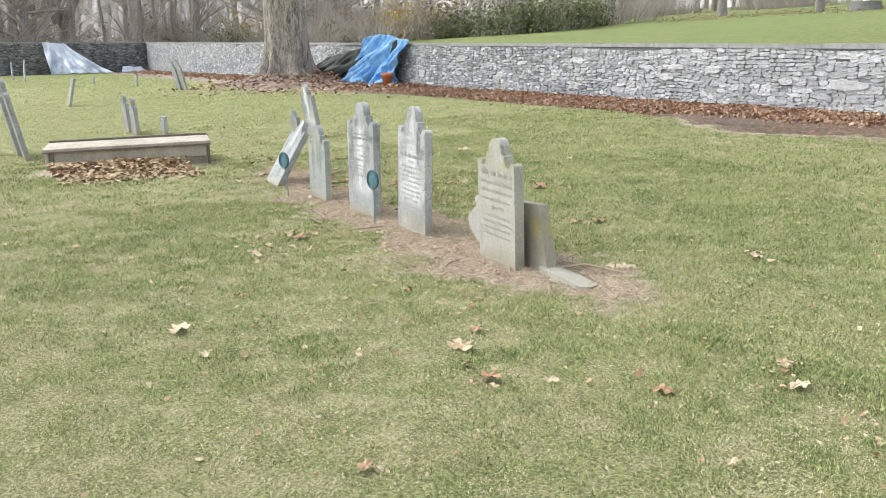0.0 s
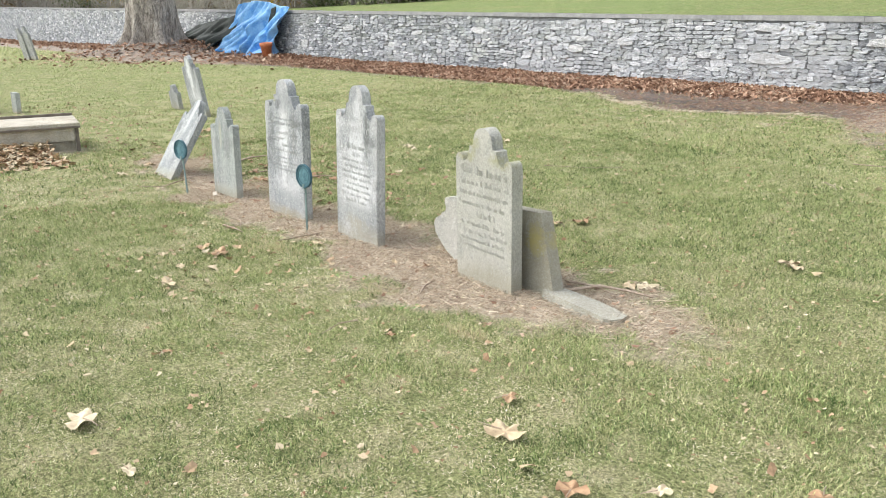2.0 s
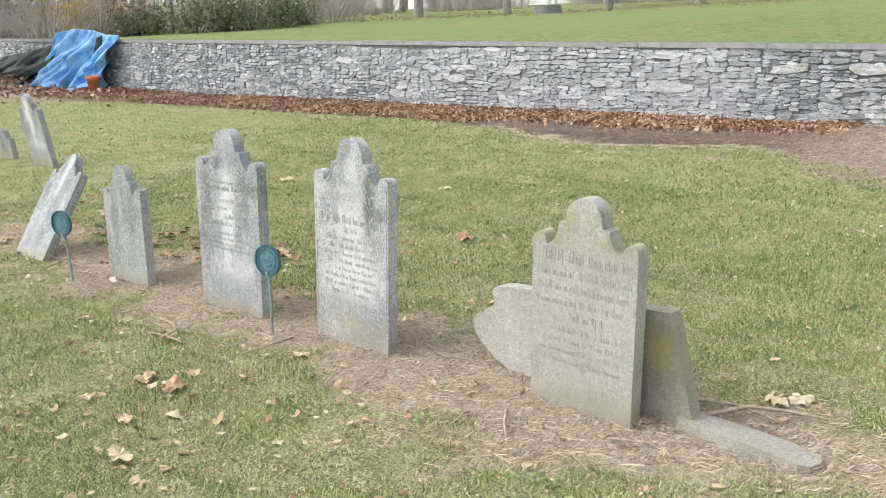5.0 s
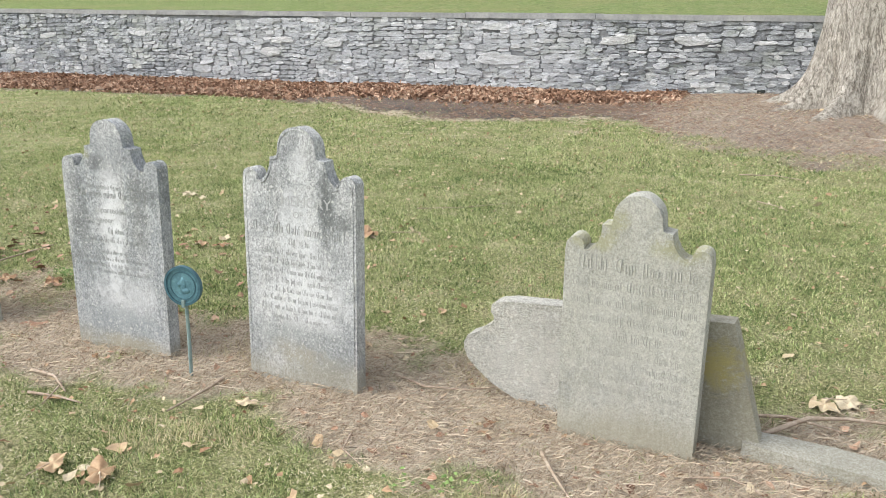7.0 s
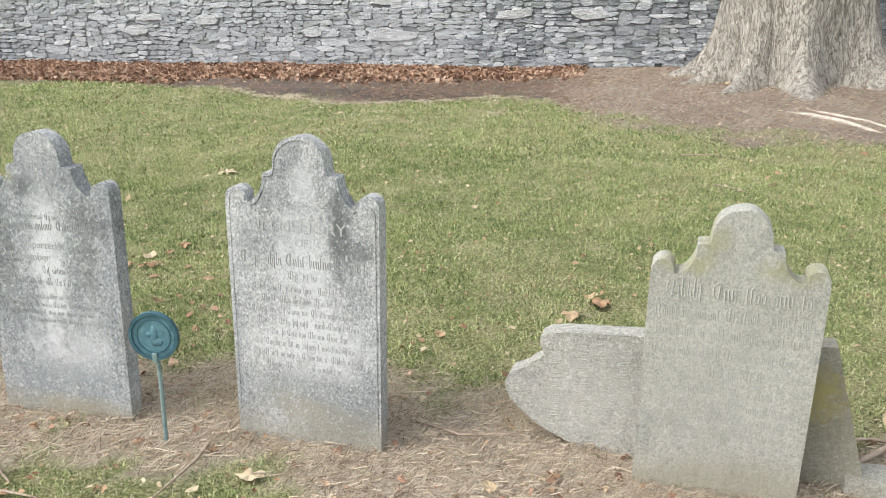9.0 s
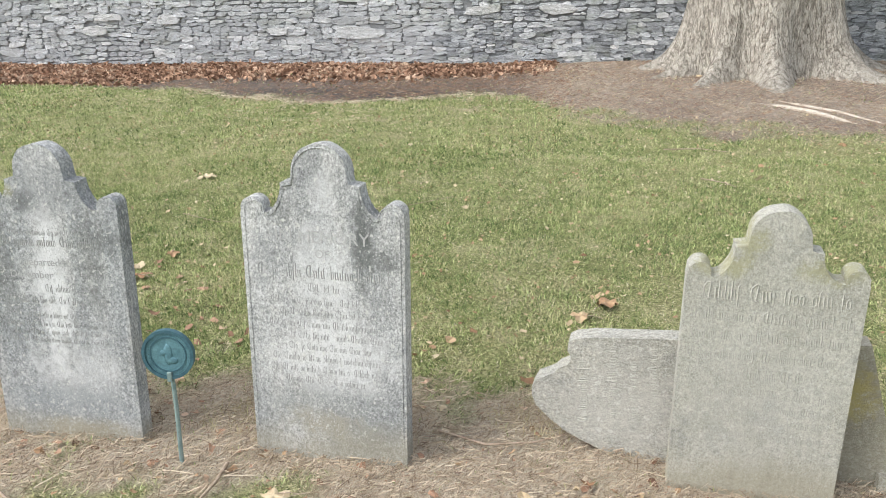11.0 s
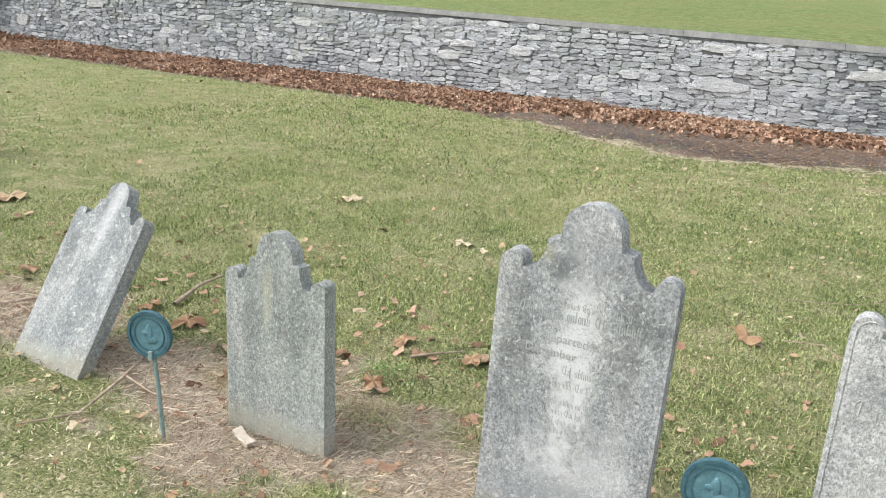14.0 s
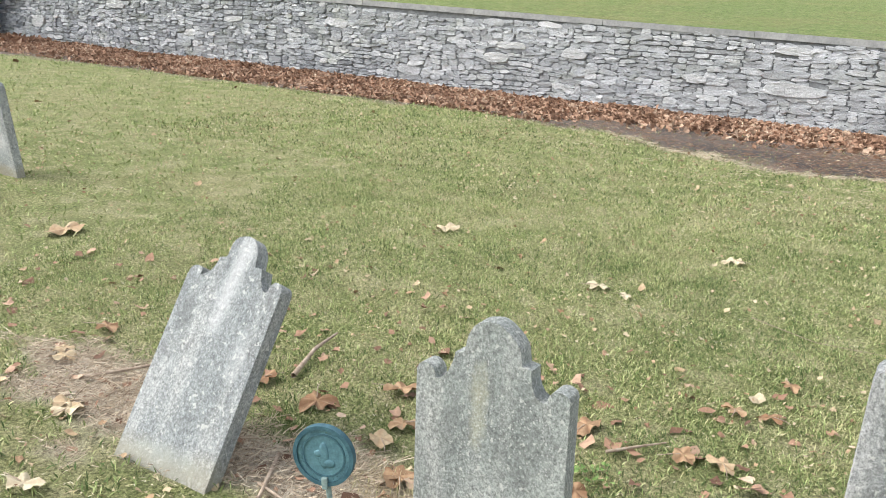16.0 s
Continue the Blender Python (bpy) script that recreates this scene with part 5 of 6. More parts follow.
used = set()
for k in range(64):
    deg, dist = wood_rng.uniform(136, 186), wood_rng.uniform(56, 86)
    if deg > 160:
        dist = max(dist, 68)
    src = bare[int(wood_rng.integers(3))]
    plant(src, deg, dist, src.name not in used)
    used.add(src.name)
for k in range(46):
    deg = wood_rng.uniform(97, 138)
    src = bare[int(wood_rng.integers(3))]
    plant(src, deg, wood_rng.uniform(88, 100), src.name not in used)
    used.add(src.name)
for deg, dist, i in [(145.5, 58, 0), (144.2, 59, 1), (143.0, 58, 0), (141.6, 60, 0), (140.2, 62, 1), (163.5, 70, 1), (149.2, 60, 1)]:
    plant(green[i], deg, dist, green[i].name not in used)
    used.add(green[i].name)
for k, (deg, dist) in enumerate([(152.2, 62), (153.0, 66), (162.4, 74)]):
    plant(yellow, deg, dist, k == 0)
for k, (deg, dist) in enumerate([(150.4, 62), (155.8, 68), (168.0, 76), (172.5, 80)]):
    plant(rust, deg, dist, k == 0)

# wooded ridge far behind the trees, distance haze put into its colour
ang, lev = np.radians(np.linspace(136, 205, 520)), np.linspace(0, 1, 7)
RA, RL = np.meshgrid(ang, lev)
crest = 7.0 + 9.0 * step(146, 166, np.degrees(RA)) + 5.0 * (fbm(np.degrees(RA) * 0.5, RA * 0, 91) - 0.5) + 2.6 * (vnoise(np.degrees(RA) * 5, RA * 0, 92) - 0.5)
reach = 175 + 30 * RL + 6 * (vnoise(np.degrees(RA) * 4, RL * 5, 93) - 0.5)
ri = np.arange(RA.size).reshape(RA.shape)
ridge = mesh_np("backdrop", np.stack([reach * np.cos(RA), reach * np.sin(RA), -3 + RL * (crest + 3)], -1).reshape(-1, 3),
                np.stack([ri[:-1, :-1], ri[:-1, 1:], ri[1:, 1:], ri[1:, :-1]], -1).reshape(-1, 4), M_RIDGE_HAZED, None, False)
tagged(ridge, "bare wooded ridge on the skyline, distance haze in its grey-brown colour", "hill", kind="structure")

# flagpole on a plinth in the field
x, y = polar(123.4, 68, -1.95, 0.3)
pole = empty("flagpole", pose(x, y, g(x, y)), "white flagpole on a dark round plinth in the field", "flagpole")
bm = bmesh.new()
bmesh.ops.create_cone(bm, cap_ends=True, segments=24, radius1=1.15, radius2=1.0, depth=0.9, matrix=Matrix.Translation((0, 0, 0.1)))
part("plinth", bm, M_PLINTH, pole)
v, f = tube([(0, 0, 0.5), (0, 0, 5), (0, 0, 11)], [0.22, 0.17, 0.08], 12)
mesh_np("pole", np.array(v), np.array(f), M_POLE, pole, True)

# ---------------------------------------------------------------- dead leaves
leaf_rng = np.random.default_rng(31)
n = 26000
lx = leaf_rng.uniform(-24, -5.9, n)
depth = np.abs(leaf_rng.normal(0, 0.72, n)) * (0.75 + 0.6 * vnoise(lx * 1.1, lx * 0, 71))
depth = 1.0 * depth * (0.40 + 0.60 * step(-6.0, -12.0, lx))
ly = 12.16 - np.minimum(depth, 1.8)
heap = (0.025 + 0.045 * vnoise(lx * 1.4, lx * 0, 72)) * np.exp(-depth / 0.5) * (0.35 + 0.65 * step(-5.9, -7.4, lx))
lz = land(lx, ly) + heap * leaf_rng.random(n) ** 0.5 + 0.012
bank = leaf_cards("leaf_bank", np.stack([lx, ly, lz], -1), leaf_rng.uniform(0.05, 0.105, n), M_LITTER, None, leaf_rng)
tagged(bank, "drift of russet dead leaves along the foot of the wall", "leaves")
hx = np.linspace(-24, -5.9, 260)
hv = np.linspace(0, 1, 8)
HX, HV = np.meshgrid(hx, hv)
HY = 12.2 - 0.9 * HV * (0.4 + 0.6 * step(-6.0, -12.0, HX))
HZ = land(HX, HY) + (0.028 + 0.045 * vnoise(HX * 1.4, HX * 0, 72)) * np.exp(-(12.2 - HY) / 0.42) * (0.2 + 0.8 * step(-5.9, -7.4, HX)) * (1 - HV ** 3) - 0.02 * HV
hi = np.arange(HX.size).reshape(HX.shape)
heap_bed = mesh_np("leaf_bed", np.stack([HX, HY, HZ], -1).reshape(-1, 3), np.stack([hi[:-1, :-1], hi[:-1, 1:], hi[1:, 1:], hi[1:, :-1]], -1).reshape(-1, 4), M_LITTER, bank, True,
                   {"tone": (0.12 + 0.25 * vnoise(HX * 9, HY * 9, 73)).ravel()})
tagged(heap_bed, kind="stuff")
n = 2200
lx, ly = leaf_rng.normal(-10.75, 0.42, n), leaf_rng.uniform(0.95, 2.5, n)
keep = (lx > -11.6) & (lx < -9.9)
lx, ly = lx[keep], ly[keep]
lz = land(lx, ly) + 0.11 * np.exp(-((lx + 11.0) / 0.5) ** 2) * leaf_rng.random(len(lx)) ** 0.5 + 0.01
tagged(leaf_cards("leaf_pile", np.stack([lx, ly, lz], -1), leaf_rng.uniform(0.055, 0.11, len(lx)), M_PALE_LEAF, None, leaf_rng, True), "heap of tan dead leaves spilling from the table tomb", "leaves")
n = 4200
lx, ly = leaf_rng.uniform(-60, -22, n), 12.1 - np.abs(leaf_rng.normal(0, 0.8, n))
tagged(leaf_cards("leaf_bank", np.stack([lx, ly, land(lx, ly) + 0.10 * leaf_rng.random(n)], -1), leaf_rng.uniform(0.08, 0.17, n), M_LITTER, None, leaf_rng), "dead leaves gathered along the far part of the wall", "leaves")

n = 3600
ld, lr = leaf_rng.uniform(97, 136, n), leaf_rng.normal(71, 4.5, n)
lx, ly = -1.95 + lr * np.cos(np.radians(ld)), 0.3 + lr * np.sin(np.radians(ld))
tagged(leaf_cards("fallen_leaves", np.stack([lx, ly, land(lx, ly) + 0.05], -1), leaf_rng.uniform(0.08, 0.18, n), M_LITTER, None, leaf_rng, True), "brown leaves fallen under the row of trees in the field", "leaves")

n = 2600
la, lr = leaf_rng.uniform(0, 2 * np.pi, n), np.abs(leaf_rng.normal(0, 1.9, n)) + 0.9
lx, ly = TREE_FAR[0] + 1.3 * lr * np.cos(la), np.minimum(TREE_FAR[1] + 0.8 * lr * np.sin(la), 12.1)
tagged(leaf_cards("fallen_leaves", np.stack([lx, ly, land(lx, ly) + 0.03], -1), leaf_rng.uniform(0.07, 0.15, n), M_LITTER, None, leaf_rng, True), "brown leaves on the mound round the shade tree", "leaves")

# leaves strewn over the lawn: many small, and those that stand out one by one
n = 10000
lx, ly = leaf_rng.uniform(-16, 1.0, n), leaf_rng.uniform(0.2, 11.2, n)
w = 0.16 + 0.34 * step(0.45, 0.7, fbm(lx * 0.8, ly * 0.8, 81)) + 2.6 * np.exp(-((ly - 3.75) / 0.75) ** 2) * step(-5.8, -7.2, lx) * step(-10.5, -9.5, lx) + 3.0 * np.exp(-((ly - 2.1) / 0.42) ** 2) * np.exp(-((lx + 6.0) / 0.7) ** 2) + 0.35 * np.exp(-((ly - 3.3) / 0.7) ** 2)
keep = leaf_rng.random(n) < w
lx, ly = lx[keep], ly[keep]
near_row = step(2.9, 3.1, ly) * step(4.8, 4.4, ly) * step(-6.0, -6.6, lx) > leaf_rng.random(len(lx)) * 0.9
for pick, mat, lab in ((near_row, M_LITTER, "brown dead leaves gathered behind the headstones"), (~near_row, M_PALE_LEAF, "small dead leaves strewn over the lawn")):
    px, py = lx[pick], ly[pick]
    grow = 1 + 1.2 * leaf_rng.random(len(px)) ** 4 + 0.9 * np.exp(-((py - 3.75) / 0.75) ** 2) * step(-6, -7.2, px) + 0.7 * np.exp(-((py - 2.1) / 0.42) ** 2) * np.exp(-((px + 6.0) / 0.7) ** 2)
    tagged(leaf_cards("fallen_leaves", np.stack([px, py, land(px, py) + leaf_rng.uniform(0.002, 0.024, len(px))], -1), leaf_rng.uniform(0.016, 0.034, len(px)) * grow, mat, None, leaf_rng, True), lab, "leaves")

n = 15000
lx, ly = leaf_rng.uniform(-14, 0.8, n), leaf_rng.uniform(0.0, 10.6, n)
keep = leaf_rng.random(n) < (0.35 + 0.65 * step(0.42, 0.66, fbm(lx * 1.5, ly * 1.5, 84))) * (1 - soil(lx, ly))
lx, ly = lx[keep], ly[keep]
tagged(leaf_cards("leaf_scraps", np.stack([lx, ly, land(lx, ly) + leaf_rng.uniform(0.016, 0.034, len(lx))], -1), leaf_rng.uniform(0.010, 0.022, len(lx)) * (1 + 0.06 * ly), M_PALE_LEAF, None, leaf_rng, True),
       "tan crumbs of dead leaf caught in the lawn", "leaves")


def big_leaf(x, y, size, tone, turn, label):
    k = 30
    a = np.linspace(0, 2 * np.pi, k, endpoint=False)
    lobes = 0.66 + 0.11 * np.abs(np.cos(2.5 * a + 3 * x)) ** 0.8 + 0.05 * np.cos(13 * a + 9 * y) + 0.17 * np.sin(2 * a + 11 * x) + 0.10 * np.sin(3 * a + 17 * y) + 0.07 * np.sin(5 * a + 23 * y)
    rings = [(r, lobes * r) for r in (1.0, 0.66, 0.33)]
    vs = []
    for r, lr in rings:
        px, py = lr * np.cos(a) * 0.55, lr * np.sin(a) * 0.5
        pz = 0.35 * px ** 2 * math.sin(13 * x) + 0.4 * py ** 2 * math.cos(5 * x + y) + 0.07 * np.sin(5 * a + y) * r
        vs.append(np.stack([px, py, pz], -1))
    vs.append(np.zeros((1, 3)))
    v = np.concatenate(vs) * size
    f = []
    for j in range(2):
        for i in range(k):
            i2 = (i + 1) % k
            f += [(j * k + i, j * k + i2, (j + 1) * k + i2), (j * k + i, (j + 1) * k + i2, (j + 1) * k + i)]
    f += [(2 * k + i, 2 * k + (i + 1) % k, 3 * k) for i in range(k)]
    root = empty("leaf", pose(x, y, g(x, y) + 0.024, 7 * math.sin(9 * x), 7 * math.cos(7 * y), turn), label, "leaf", "fallen leaves on the lawn")
    mesh_np("blade", v, np.array(f), M_PALE_LEAF, root, True, {"tone": np.clip(tone + 0.12 * np.sin(6 * a.repeat(1)[np.arange(len(v)) % k]), 0, 1)})
    tv, tf = tube([(-0.1 * size, 0, 0.004), (-0.5 * size, 0.03 * size, 0.002), (-0.8 * size, 0.10 * size, -0.004)], [0.002, 0.0016, 0.0014], 5)
    mesh_np("stalk", np.array(tv), np.array(tf), M_TWIG, root, True)


TAN, ORANGE, PALE = "large tan maple leaf lying flat on the grass", "curled orange-brown leaf lying on the grass", "pale dry leaf lying on the grass"
for x, y, s, tone, turn, lab in [
    (-3.29, 2.00, 0.135, 0.66, 20, TAN), (-2.89, 1.90, 0.12, 0.18, 120, ORANGE), (-3.49, 2.21, 0.075, 0.3, 60, ORANGE), (-4.30, 0.90, 0.14, 0.98, 200, PALE),
    (-3.84, 0.91, 0.06, 0.95, 10, PALE), (-3.68, 4.48, 0.11, 0.72, 80, TAN), (-6.65, 4.91, 0.17, 0.22, 150, ORANGE), (-1.79, 2.17, 0.05, 0.7, 40, TAN),
    (-2.13, 2.96, 0.10, 0.85, 100, PALE), (-2.40, 2.45, 0.10, 0.25, 300, ORANGE), (-2.42, 1.09, 0.07, 0.25, 210, ORANGE), (-5.68, 1.75, 0.10, 0.75, 330, TAN),
    (-4.07, 3.60, 0.11, 0.75, 250, TAN), (-3.99, 3.65, 0.12, 0.95, 30, PALE), (-6.24, 2.20, 0.10, 0.45, 75, TAN), (-6.08, 2.23, 0.12, 0.3, 140, ORANGE),
    (-6.02, 2.87, 0.09, 0.8, 200, PALE), (-4.29, 2.23, 0.06, 0.2, 10, ORANGE), (-6.24, 1.94, 0.07, 0.75, 95, TAN), (-5.94, 1.93, 0.07, 0.8, 15, PALE),
    (-9.47, 5.73, 0.15, 0.8, 85, PALE), (-7.87, 6.21, 0.13, 0.9, 170, PALE), (-11.14, 4.33, 0.22, 0.45, 300, TAN), (-8.34, 5.31, 0.12, 0.95, 45, PALE),
    (-9.80, 3.32, 0.09, 0.6, 15, TAN), (-9.39, 3.03, 0.10, 0.55, 260, TAN), (-7.46, 4.37, 0.10, 0.3, 100, ORANGE), (-8.25, 3.35, 0.13, 0.15, 130, ORANGE),
    (-8.05, 3.50, 0.12, 0.2, 20, ORANGE), (-8.4, 3.6, 0.10, 0.3, 220, ORANGE), (-7.75, 3.55, 0.12, 0.1, 330, ORANGE), (-5.1, 4.35, 0.13, 0.2, 70, ORANGE), (-5.2, 4.2, 0.10, 0.5, 190, TAN),
    (-2.72, 2.1, 0.07, 0.9, 60, PALE), (-2.78, 1.85, 0.055, 0.7, 150, TAN),
    (-9.84, 3.56, 0.12, 0.15, 40, ORANGE), (-9.74, 3.28, 0.10, 0.6, 200, TAN), (-9.35, 3.01, 0.11, 0.8, 90, PALE), (-9.07, 2.65, 0.10, 0.95, 10, PALE),
    (-8.73, 3.55, 0.15, 0.12, 310, ORANGE), (-8.54, 3.81, 0.14, 0.25, 20, ORANGE), (-8.41, 3.48, 0.12, 0.5, 140, TAN), (-9.0, 3.57, 0.10, 0.1, 250, ORANGE),
    (-8.18, 5.25, 0.07, 0.95, 15, PALE), (-7.87, 3.95, 0.12, 0.15, 80, ORANGE), (-7.34, 4.39, 0.09, 0.1, 170, ORANGE), (-7.32, 4.70, 0.09, 0.2, 300, ORANGE),
    (-7.53, 3.93, 0.10, 0.2, 35, ORANGE), (-7.41, 3.96, 0.10, 0.45, 120, TAN), (-3.63, 4.43, 0.12, 0.75, 10, TAN), (-2.32, 3.10, 0.09, 0.6, 220, TAN)]:
    big_leaf(x, y, s * 1.05, tone, turn, lab)

# ---------------------------------------------------------------- sticks, roots, debris
def stick(points, r0, label, mat=None, name="stick", category="stick"):
    pts = [(x, y, g(x, y) + dz) for x, y, dz in points]
    v, f = tube(pts, [r0 * (1 - 0.55 * i / (len(pts) - 1)) for i in range(len(pts))], 7)
    ob = mesh_np(name, np.array(v), np.array(f), mat or M_TWIG, None, True)
    return tagged(ob, label, category)


STICK = "dry grey-brown stick lying on the bare soil"
for pts, r0 in [
    ([(-6.98, 2.75, 0.015), (-6.82, 2.72, 0.03), (-6.70, 2.66, 0.012)], 0.013), ([(-6.80, 2.58, 0.014), (-6.66, 2.60, 0.016), (-6.55, 2.60, 0.012)], 0.011),
    ([(-6.76, 2.70, 0.02), (-6.70, 2.60, 0.02), (-6.66, 2.52, 0.012)], 0.007), ([(-6.24, 3.02, 0.01), (-6.22, 2.90, 0.03), (-6.24, 2.70, 0.012)], 0.012),
    ([(-5.62, 3.30, 0.012), (-5.45, 3.22, 0.03), (-5.30, 3.28, 0.012), (-5.15, 3.36, 0.012)], 0.008), ([(-4.90, 2.95, 0.012), (-4.82, 2.82, 0.028), (-4.72, 2.70, 0.012)], 0.012),
    ([(-4.45, 2.98, 0.012), (-4.32, 3.02, 0.02), (-4.2, 2.97, 0.01)], 0.007), ([(-4.28, 3.30, 0.02), (-4.12, 3.42, 0.055), (-4.0, 3.50, 0.03), (-3.86, 3.52, 0.02)], 0.016),
    ([(-4.35, 3.42, 0.015), (-4.18, 3.47, 0.02), (-4.0, 3.44, 0.012)], 0.012), ([(-8.62, 3.22, 0.012), (-8.50, 3.0, 0.03), (-8.44, 2.78, 0.015), (-8.52, 2.6, 0.01)], 0.012),
    ([(-8.55, 3.05, 0.02), (-8.35, 3.02, 0.03), (-8.2, 3.1, 0.012)], 0.009), ([(-8.35, 3.62, 0.02), (-8.30, 3.85, 0.03), (-8.28, 4.05, 0.02)], 0.009),
    ([(-8.93, 3.66, 0.02), (-9.0, 3.88, 0.035), (-9.05, 4.09, 0.02)], 0.018), ([(-7.75, 3.81, 0.02), (-7.66, 3.89, 0.03), (-7.6, 3.98, 0.02)], 0.010),
    ([(-9.55, 3.2, 0.015), (-9.42, 3.35, 0.03), (-9.38, 3.5, 0.012)], 0.013), ([(-5.55, 2.85, 0.012), (-5.50, 2.7, 0.02), (-5.38, 2.62, 0.012)], 0.006),
    ([(-4.62, 2.72, 0.012), (-4.5, 2.78, 0.02), (-4.36, 2.70, 0.012)], 0.006), ([(-4.55, 2.22, 0.02), (-4.52, 2.1, 0.04), (-4.5, 2.0, 0.02)], 0.006)]:
    stick(pts, r0 * 0.62, STICK)
for pts, r0 in [([(-4.75, 7.28, 0.03), (-4.5, 7.3, 0.035), (-4.3, 7.2, 0.03)], 0.014), ([(-4.55, 6.45, 0.03), (-4.42, 6.35, 0.035), (-4.35, 6.25, 0.03)], 0.011),
                ([(-6.6, 5.5, 0.03), (-6.3, 5.65, 0.035), (-6.05, 5.9, 0.03)], 0.008), ([(-6.5, 4.95, 0.03), (-6.33, 4.98, 0.04), (-6.25, 4.85, 0.03)], 0.009), ([(-7.6, 5.35, 0.03), (-7.3, 5.2, 0.035), (-6.9, 5.25, 0.03)], 0.006)]:
    stick(pts, r0 * 0.35, "thin dry twig lying on the lawn", name="twig", category="twig")
ROOT = "bare pale tree root breaking through the litter"
for pts, r0 in [([(-3.85, 9.25, -0.01), (-3.62, 9.05, 0.02), (-3.42, 8.78, 0.03), (-3.28, 8.55, 0.025), (-3.08, 8.30, 0.0)], 0.06), ([(-3.7, 9.4, -0.01), (-3.45, 9.1, 0.015), (-3.2, 8.85, 0.02), (-3.08, 8.6, 0.015), (-2.9, 8.4, 0.0)], 0.035),
                ([(-2.1, 10.9, 0.05), (-1.5, 10.4, 0.05), (-0.9, 9.9, 0.03), (-0.4, 9.5, -0.02)], 0.10),
                ([(-2.3, 10.4, 0.03), (-1.9, 9.9, 0.03), (-1.7, 9.5, 0.0)], 0.06),
                ([(-2.0, 11.3, 0.05), (-1.2, 11.2, 0.06), (-0.3, 11.0, 0.0)], 0.09)]:
    stick([(x, y, dz - 0.35 * r0) for x, y, dz in pts], r0 * 0.55, ROOT, M_ROOT, "root", "tree root")


def debris(n, xs, ys, size, seed, mat, name, label, need, pale=0.0):
    """Short straws and chips lying about on bare soil."""
    r = np.random.default_rng(seed)
    x, y = r.uniform(*xs, n), r.uniform(*ys, n)
    keep = r.random(n) < need(x, y)
    x, y = x[keep], y[keep]
    n = len(x)
    ln, wd, a = size * r.uniform(0.3, 1.5, n), 0.0004 + 0.0007 * r.random(n) ** 3, r.uniform(0, np.pi, n)
    z = land(x, y) + r.uniform(0.004, 0.022, n)
    dx, dy = np.cos(a) * ln / 2, np.sin(a) * ln / 2
    wx, wy = -np.sin(a) * wd, np.cos(a) * wd
    up = r.normal(0, 0.008, n)
    v = np.stack([np.stack([x - dx - wx, y - dy - wy, z - up], -1), np.stack([x + dx - wx, y + dy - wy, z + up], -1),
                  np.stack([x + dx + wx, y + dy + wy, z + up + 0.002], -1), np.stack([x - dx + wx, y - dy + wy, z - up + 0.002], -1)], 1).reshape(-1, 3)
    return tagged(mesh_np(name, v, np.arange(4 * n).reshape(-1, 4), mat, None, False, {"tone": np.repeat(pale + (0.82 - 0.7 * pale) * r.random(n), 4)}), label, "plant debris", kind="stuff")


debris(120000, (-10.3, -3.0), (2.3, 4.0), 0.026, 91, M_STRAW, "soil_crumbs", "fine dry crumbs and straw on the bare soil round the headstones", lambda x, y: soil(x, y))
debris(14000, (-10.3, -3.0), (2.3, 4.0), 0.065, 95, M_STRAW, "straw_debris", "loose dry straws on the bare soil round the headstones", lambda x, y: soil(x, y), 0.2)
debris(35000, (-8.2, 0.5), (7.3, 12.1), 0.040, 96, M_LITTER, "wood_litter", "dark brown bark crumbs under the old maple", lambda x, y: 0.8 * soil(x, y))
debris(60000, (-8.2, 0.5), (7.3, 12.1), 0.035, 92, M_STRAW, "wood_litter", "wood chips and dry litter under the old maple", lambda x, y: 0.75 * soil(x, y) * (0.2 + 0.8 * step(-6.6, -5.4, x)))
debris(40000, (-10.6, -5.6), (8.2, 11.0), 0.065, 97, M_STRAW, "straw_debris", "pale dead straw rimming a dark wet hollow by the wall", lambda x, y: 0.95 * np.exp(-((soil(x, y) - 0.36) / 0.20) ** 2) * np.exp(-((x + 8.2) / 1.5) ** 2), 0.5)
debris(45000, (-24, -5.6), (8.6, 12.0), 0.05, 98, M_LITTER, "leaf_crumbs", "brown leaf crumbs on the dark strip before the leaf drift", lambda x, y: 0.8 * soil(x, y))
debris(40000, (-22, -5.6), (9.2, 12.0), 0.09, 93, M_STRAW, "straw_debris", "pale dead straw along the edge of the lawn by the wall", lambda x, y: 0.9 * np.exp(-((soil(x, y) - 0.34) / 0.12) ** 2) * (0.10 + 0.90 * np.exp(-((x + 8.0) / 1.6) ** 2)), 0.55)

